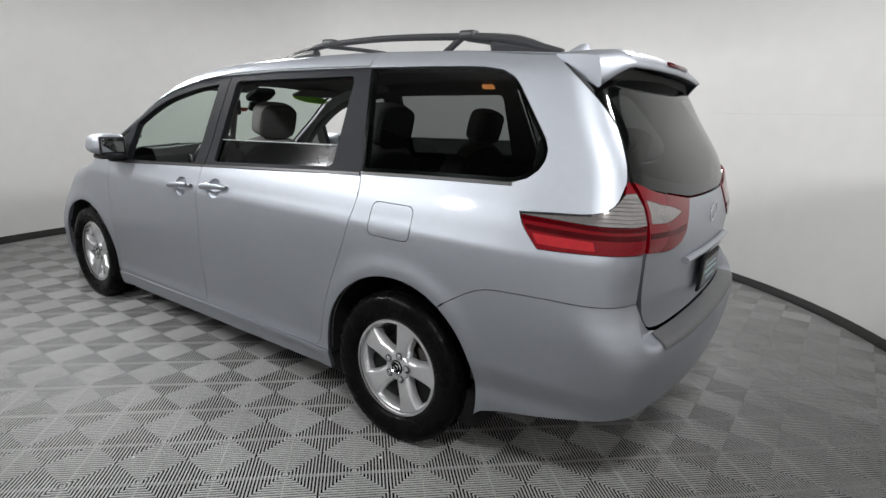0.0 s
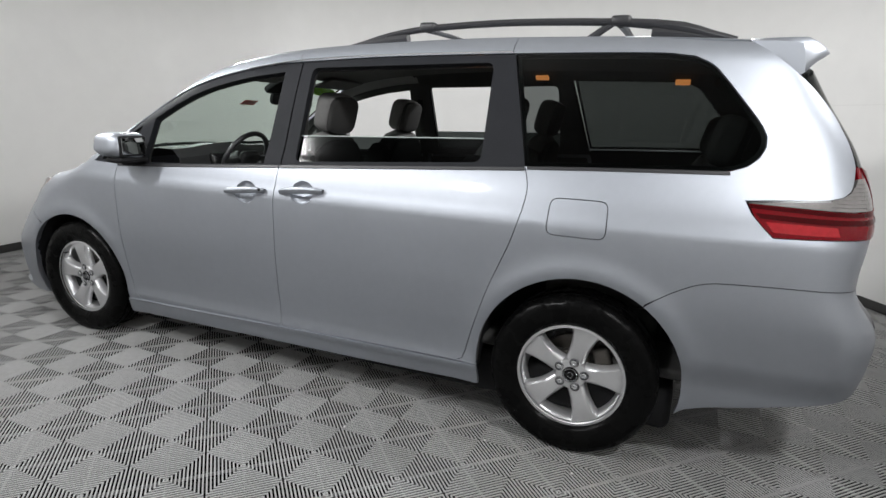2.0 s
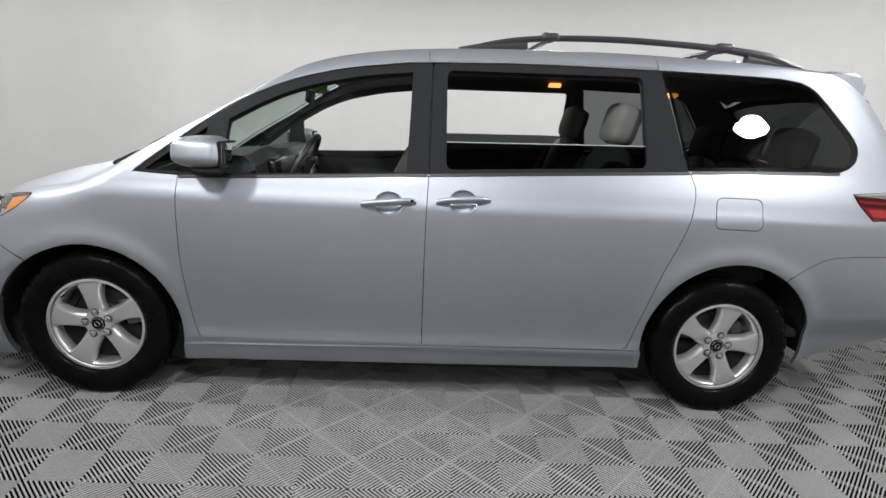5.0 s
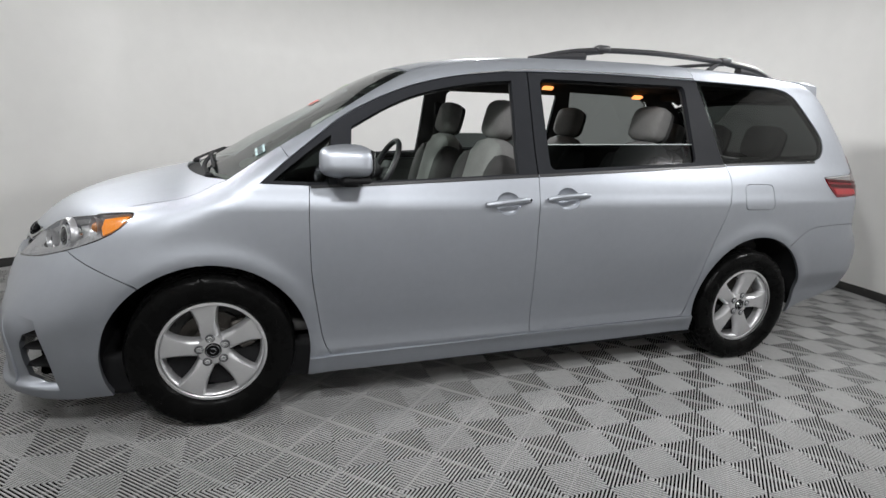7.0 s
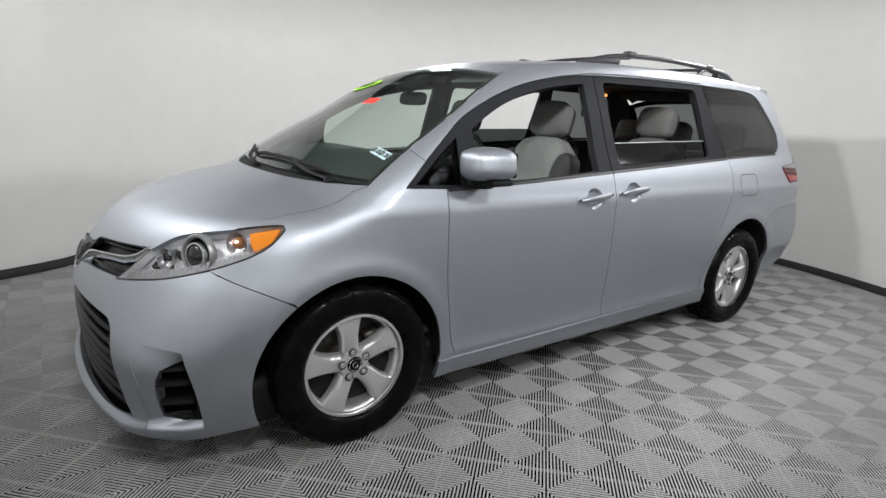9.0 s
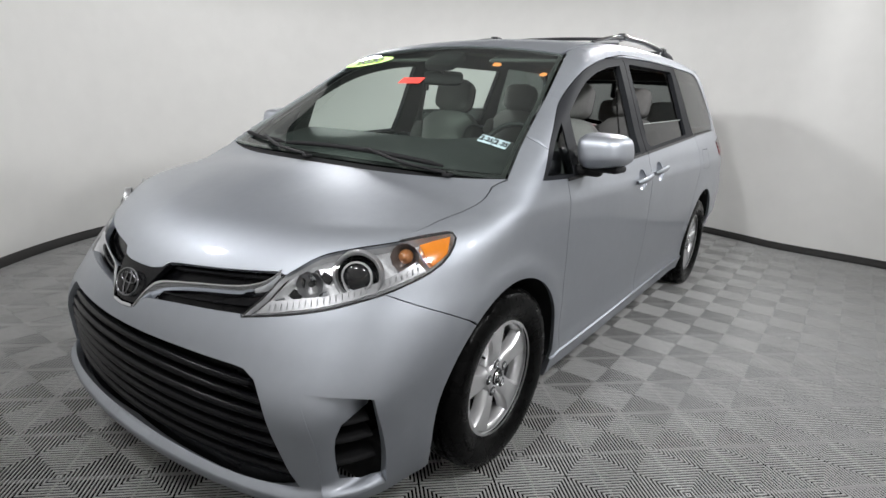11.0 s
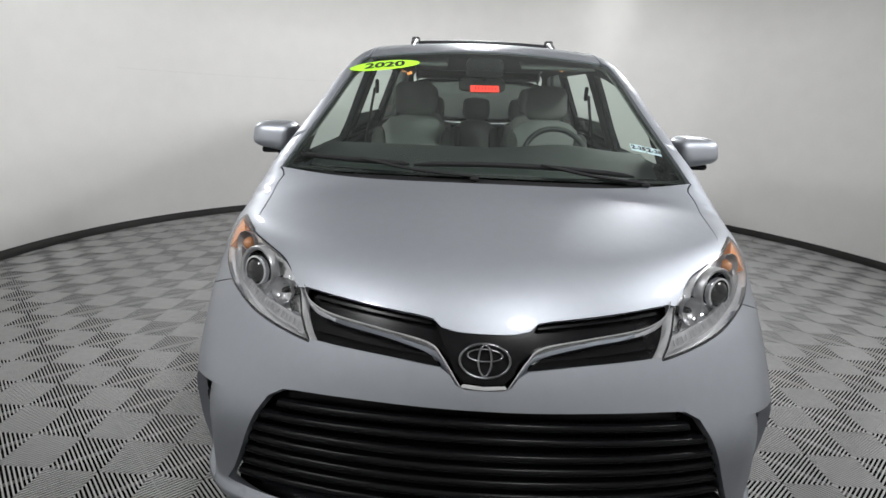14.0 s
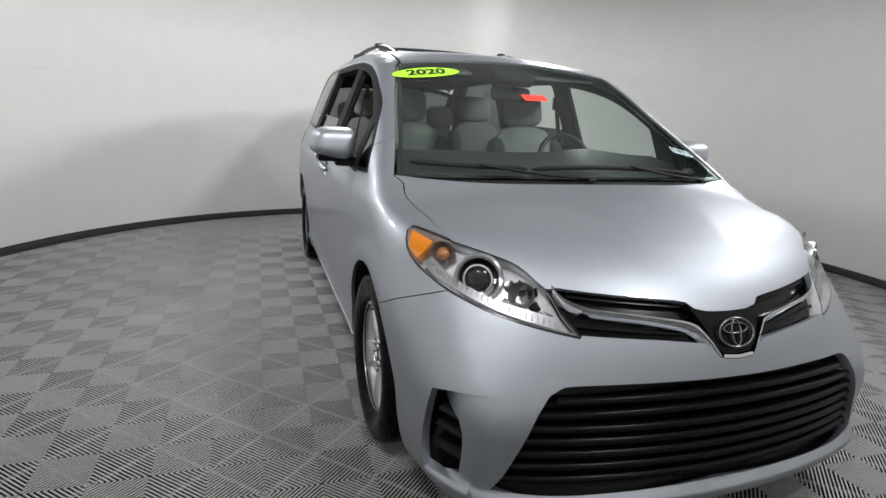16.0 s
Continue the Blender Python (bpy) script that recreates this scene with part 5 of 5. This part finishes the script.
# ---- cabin ----
dash = bmesh.new()
rows = []
for y in np.linspace(-.78, .78, 25):
    hump = .030 * math.exp(-((y + .41) / .2) ** 2)
    prof = [(-1.40 + .16 * (y / .8) ** 2, 1.085), (-1.15, 1.135), (-.97, 1.170 + hump * .6), (-.86, 1.165 + hump), (-.81, 1.12 + hump * .6), (-.80, 1.0), (-.86, .80), (-.95, .62)]
    rows.append([dash.verts.new((x, y, z)) for x, z in prof])
for a, b in zip(rows, rows[1:]):
    for j in range(len(a) - 1):
        dash.faces.new((a[j], a[j + 1], b[j + 1], b[j]))
board = part("dashboard", dash, DASH, van, "charcoal plastic dashboard")
part("instrument_panel", boxed((.05, .30, .11), pose(-.79, -.41, 1.09, 0, -12, 0), .03), BLACK_GLOSS, board)
part("centre_console", boxed((.30, .42, .34), pose(-.82, .02, .90, 0, -20, 0), .05), DASH, board)
part("screen", boxed((.02, .22, .13), pose(-.685, .02, 1.0, 0, -20, 0), .01), BLACK_GLOSS, board)
for y in (-.70, .70):
    part("air_vent", boxed((.03, .12, .07), pose(-.795, y, 1.035, 0, -12, 0), .012), BLACK_TRIM, board)
part("wood_band", boxed((.02, .5, .05), pose(-.80, .42, .985, 0, -8, 0), .01), TRIM_GREY, board)
bm = bmesh.new()
ang = np.linspace(0, 2 * math.pi, 49)
sw = pose(-.66, -.41, 1.105, 0, -63, 0)
ring_pts = [tuple(sw @ Vector((.175 * math.cos(a), .175 * math.sin(a), 0))) for a in ang]
steer = part("steering_wheel", tube(ring_pts, .0155, 10), BLACK_TRIM, van, "black three spoke steering wheel")
part("wheel_boss", boxed((.13, .15, .05), sw @ pose(0, 0, -.02), .03), DASH, steer)
for a in (90, 270, 180):
    part("wheel_spoke", boxed((.13, .035, .02), sw @ pose(.11 * math.cos(radians(a)), .11 * math.sin(radians(a)), -.008, 0, 0, a), .008), DASH, steer)
part("steering_column", tube([(-.68, -.41, 1.12), (-.95, -.41, 1.0)], .045, 12), DASH, steer)


def pad_shape(size, m, puff=.10, r=.06):
    """A cushion: a rounded box whose faces swell a little."""
    bm = bmesh.new()
    bmesh.ops.create_cube(bm, size=1.0)
    bmesh.ops.subdivide_edges(bm, edges=bm.edges[:], cuts=5, use_grid_fill=True)
    for v in bm.verts:
        x, y, z = (2 * c for c in v.co)
        k = (abs(x) ** 5 + abs(y) ** 5 + abs(z) ** 5) ** (1 / 5)
        f = 1 / k if k > 1 else 1
        sw2 = 1 + puff * (1 - x * x) * (1 - y * y) * abs(z) + puff * (1 - z * z) * (1 - y * y) * abs(x)
        v.co = Vector((x * f * sw2 * size[0] / 2, y * f * size[1] / 2, z * f * sw2 * size[2] / 2))
    bmesh.ops.transform(bm, matrix=m, verts=bm.verts[:])
    return bm


def seat(x, y, width, label, cloth=CLOTH, dark=CLOTH_DARK, lean=14, high=.66, head=True, base=.62):
    """x: the back's foot."""
    c = part("seat", pad_shape((.54, width, .17), pose(x - .26, y, base, 0, -4, 0)), cloth, van, label)
    m = pose(x, y, base + .02, 0, lean, 0)
    part("backrest", pad_shape((.15, width * .92, high), m @ pose(0, 0, high / 2 - .02)), cloth, c)
    part("backrest_shell", pad_shape((.08, width * .93, high * .95), m @ pose(.055, 0, high / 2 - .03)), dark, c)
    for t in (-1, 1):
        part("side_bolster", pad_shape((.19, .10, high * .82), m @ pose(-.015, t * width * .43, high * .43)), dark, c)
        part("seat_bolster", pad_shape((.50, .09, .16), pose(x - .26, y + t * width * .45, base + .02, 0, -4, 0)), dark, c)
    if head:
        h = part("headrest", pad_shape((.115, .27, .20), m @ pose(-.015, 0, high + .115)), cloth, c)
        part("headrest_back", pad_shape((.05, .255, .19), m @ pose(.035, 0, high + .112)), dark, h)
        for t in (-.06, .06):
            part("headrest_post", tube([tuple(m @ Vector((0, t, high - .03))), tuple(m @ Vector((0, t, high + .06)))], .007, 8), CHROME, h)
    part("seat_base", boxed((.42, width * .75, .22), pose(x - .24, y, .48), .04), LINER, c)
    return c


for y in (-.43, .43):
    seat(-.155, y, .52, "light grey cloth front seat with headrest", high=.665)
for y in (-.47, .47):
    seat(.86, y, .50, "grey cloth captain's chair in the second row", high=.66, base=.64)
for y in (-.46, 0, .46):
    seat(1.86, y, .44, "grey cloth third row seat", high=.56, base=.66, head=True)
# rear view mirror and sensor housing
rv = part("rear_view_mirror", pad_shape((.035, .245, .075), pose(-.70, .01, 1.478, 0, 8, 4), 0), PLASTIC, van, "black inside rear view mirror")
part("mirror_stem", tube([(-.70, 0, 1.50), (-.77, 0, 1.545)], .011, 8), PLASTIC, rv)
part("sensor_housing", pad_shape((.16, .20, .05), pose(-.70, 0, 1.565, 0, -28, 0), 0), PLASTIC, van)
for y in (-.40, .40):
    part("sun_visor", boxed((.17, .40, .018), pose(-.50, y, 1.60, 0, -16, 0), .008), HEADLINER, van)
for x, y, z in ((.93, -.66, 1.672), (.93, .66, 1.672), (1.80, .66, 1.650)):
    part("courtesy_lamp", boxed((.085, .045, .022), pose(x, y, z, 20 if y < 0 else -20), .006), COURTESY, van, "small lit orange courtesy lamp")
# belts on the centre pillars
for s in (1, -1):
    part("seat_belt", tube([(.02, -.70 * s, 1.46), (.035, -.76 * s, 1.15), (.04, -.80 * s, .70)], .022, 6, .2), CLOTH_DARK, van)
    part("belt_guide", boxed((.05, .02, .09), pose(.02, -.685 * s, 1.47), .01), PLASTIC, van)

# ---- stickers on the windscreen ----
def shield_sheet(name, outline_xy, mat, parent, up, label=""):
    return panel(name, outline_xy, mat, parent, domain="lid", gap=0, lip=0, off=up, su=.02, sv=.02, label=label)


STICK = (-.738, .522)
oval = [(STICK[0] - .050 * math.sin(a), STICK[1] + .183 * math.cos(a)) for a in np.linspace(0, 2 * math.pi, 48, endpoint=False)]
year = shield_sheet("year_sticker", oval, STICKER, shield, .003, "lime green oval year sticker")


def shield_text(name, body, x0, y0, size, parent, mat, up, stretch=1.22):
    """Writing that lies on the windscreen and reads from in front of the van."""
    text = bpy.data.curves.new(name, "FONT")
    text.body, text.size, text.align_x, text.align_y, text.extrude = body, size, "CENTER", "CENTER", .0006
    text.offset = .027 * size
    flat = bpy.data.objects.new(name, text)
    scene.collection.objects.link(flat)
    bpy.context.view_layer.update()
    me = bpy.data.meshes.new_from_object(flat.evaluated_get(bpy.context.evaluated_depsgraph_get()))
    bpy.data.objects.remove(flat)
    tb = bmesh.new()
    tb.from_mesh(me)
    bmesh.ops.subdivide_edges(tb, edges=[e for e in tb.edges if e.calc_length() > .012], cuts=2)
    bmesh.ops.triangulate(tb, faces=tb.faces[:])
    for v in tb.verts:
        v.co = Vector(on_shield(x0 + v.co.y * .86, y0 - v.co.x * stretch, up + v.co.z))
    return part(name, tb, mat, parent, smooth=False)


shield_text("year_text", "2020", STICK[0], STICK[1], .086, year, INK, .0048)
tag_y, tag_x = 0.002, -.975
tag = shield_sheet("price_tag", rounded([(tag_x - .028, tag_y - .070), (tag_x + .028, tag_y - .068), (tag_x + .024, tag_y + .070), (tag_x - .032, tag_y + .068)], .004), RED_TAG, shield, .003, "red paper price tag")
for k in range(7):
    y0 = tag_y - .055 + .016 * k
    shield_sheet("tag_bar", np.array([(tag_x - .012, y0), (tag_x + .008, y0 + .002), (tag_x + .008, y0 + .006), (tag_x - .012, y0 + .004)]), INK, tag, .0045)
for y0 in (-.731, -.662):
    st = shield_sheet("inspection_sticker", rounded([(-1.319, y0 - .032), (-1.276, y0 - .032), (-1.276, y0 + .032), (-1.319, y0 + .032)], .004), PAPER, shield, .003, "small pale inspection sticker")
    shield_text("month_text", "2", -1.298, y0 + .020, .040, st, INK, .0045, 1.0)
    shield_text("year_text", "25", -1.298, y0 - .017, .034, st, INK, .0045, .9)
    shield_sheet("sticker_bar", np.array([(-1.304, y0 - .002), (-1.300, y0 - .002), (-1.300, y0 + .008), (-1.304, y0 + .008)]), INK, st, .0045)

# ---- crumbs of white paper on the floor ----
CRUMB = material("white_paper", (.85, .85, .84), .8, vary=.05, scale=80)
for k, (x, y) in enumerate(((.566, -1.209), (.773, -1.768), (1.184, -1.028), (1.582, -1.097))):
    bm = bmesh.new()
    bmesh.ops.create_icosphere(bm, subdivisions=2, radius=.0052)
    for v in bm.verts:
        v.co *= 1 + .35 * math.sin(7 * v.co.x / .005 + k) * math.cos(5 * v.co.y / .005)
        v.co.z *= .55
    crumb = part("paper_crumb", bm, CRUMB)
    crumb.matrix_basis = pose(x, y, .0022, 0, 0, 40 * k)
    tagged(crumb, "tiny white paper crumb on the floor tiles", "crumb", "crumbs on the floor")
# ribbed tiles, each of four squares whose ribs run to and fro on the slant
PITCH, RIBS = .4, 20


def clip_strip(x0, y0, size, sgn, lo, hi):
    """The part of a square that lies between two slanting lines."""
    poly = [(x0, y0), (x0 + size, y0), (x0 + size, y0 + size), (x0, y0 + size)]
    key = lambda p: (p[0] - x0 - size / 2) * -sgn + (p[1] - y0 - size / 2)
    for bound, sign in ((lo, 1), (hi, -1)):
        out = []
        for a, b in zip(poly, poly[1:] + poly[:1]):
            ka, kb = sign * (key(a) - bound), sign * (key(b) - bound)
            if ka >= 0:
                out.append(a)
            if ka * kb < 0:
                t = ka / (ka - kb)
                out.append((a[0] + (b[0] - a[0]) * t, a[1] + (b[1] - a[1]) * t))
        poly = out
        if len(poly) < 3:
            return []
    return poly


def tile_mesh():
    verts, faces = [], []

    def prism(levels):
        """Stacked outlines of the same corners, from the top down."""
        n, s = len(levels[0][0]), len(verts)
        for poly, z in levels:
            verts.extend((x, y, z) for x, y in poly)
        faces.append(list(range(s, s + n)))
        for k in range(len(levels) - 1):
            o = s + k * n
            faces.extend([o + (i + 1) % n, o + i, o + n + i, o + n + (i + 1) % n] for i in range(n))
    half = PITCH / 2
    for i in (0, 1):
        for j in (0, 1):
            x0, y0 = -half + i * half + .0001, -half + j * half + .0001
            size = half - .0002
            sgn = -1 if (i + j) % 2 == 0 else 1       # ribs ring the tile's middle
            pitch = 2 * size / RIBS
            for k in range(RIBS):
                mid = -size + (k + .5) * pitch
                levels = [(clip_strip(x0, y0, size, sgn, mid - pitch * w / 2, mid + pitch * w / 2), z) for w, z in ((.39, 0), (.44, -.0006), (.44, -.0036))]
                prism(levels)
            poly = clip_strip(x0, y0, size, -sgn, -.0010, .0010)
            prism([(poly, -.0055), (poly, -.0185)])
    me = bpy.data.meshes.new("floor_tile")
    me.from_pydata(verts, [], faces)
    me.materials.append(RIB)
    return me, verts, faces


tile, tv, tf = tile_mesh()
turn = radians(-.35)
cells = []
for i in range(-13, 13):
    for j in range(-8, 15):
        x, y = .4 * i, .4 * j
        px, py = .155 + x * math.cos(turn) - y * math.sin(turn), -1.424 + x * math.sin(turn) + y * math.cos(turn)
        if math.hypot(px - CX, py - CY) < wall_radius(math.atan2(py - CY, px - CX)) + .27:
            cells.append((px, py))
# the tiles in the open strip that is walked round come first
cells.sort(key=lambda c: (abs(c[0]) < 1.9 and abs(c[1]) < .75, (c[0] + .9) ** 2 * .5 + (c[1] + .6) ** 2))
m = Matrix.Rotation(turn, 4, "Z")
for px, py in cells[:290]:
    ob = new("floor_tile", tile)
    ob.parent = floor
    ob.matrix_basis = Matrix.Translation((px, py, 0)) @ m
rest_v, rest_f = [], []
c, s_ = math.cos(turn), math.sin(turn)
for px, py in cells[290:]:
    o = len(rest_v)
    rest_v += [(px + x * c - y * s_, py + x * s_ + y * c, z) for x, y, z in tv]
    rest_f += [[o + i for i in f] for f in tf]
me = bpy.data.meshes.new("floor_tiles_far")
me.from_pydata(rest_v, [], rest_f)
tagged(link("floor_tiles_far", me, RIB, floor), "grey ribbed floor tiles", kind="stuff")
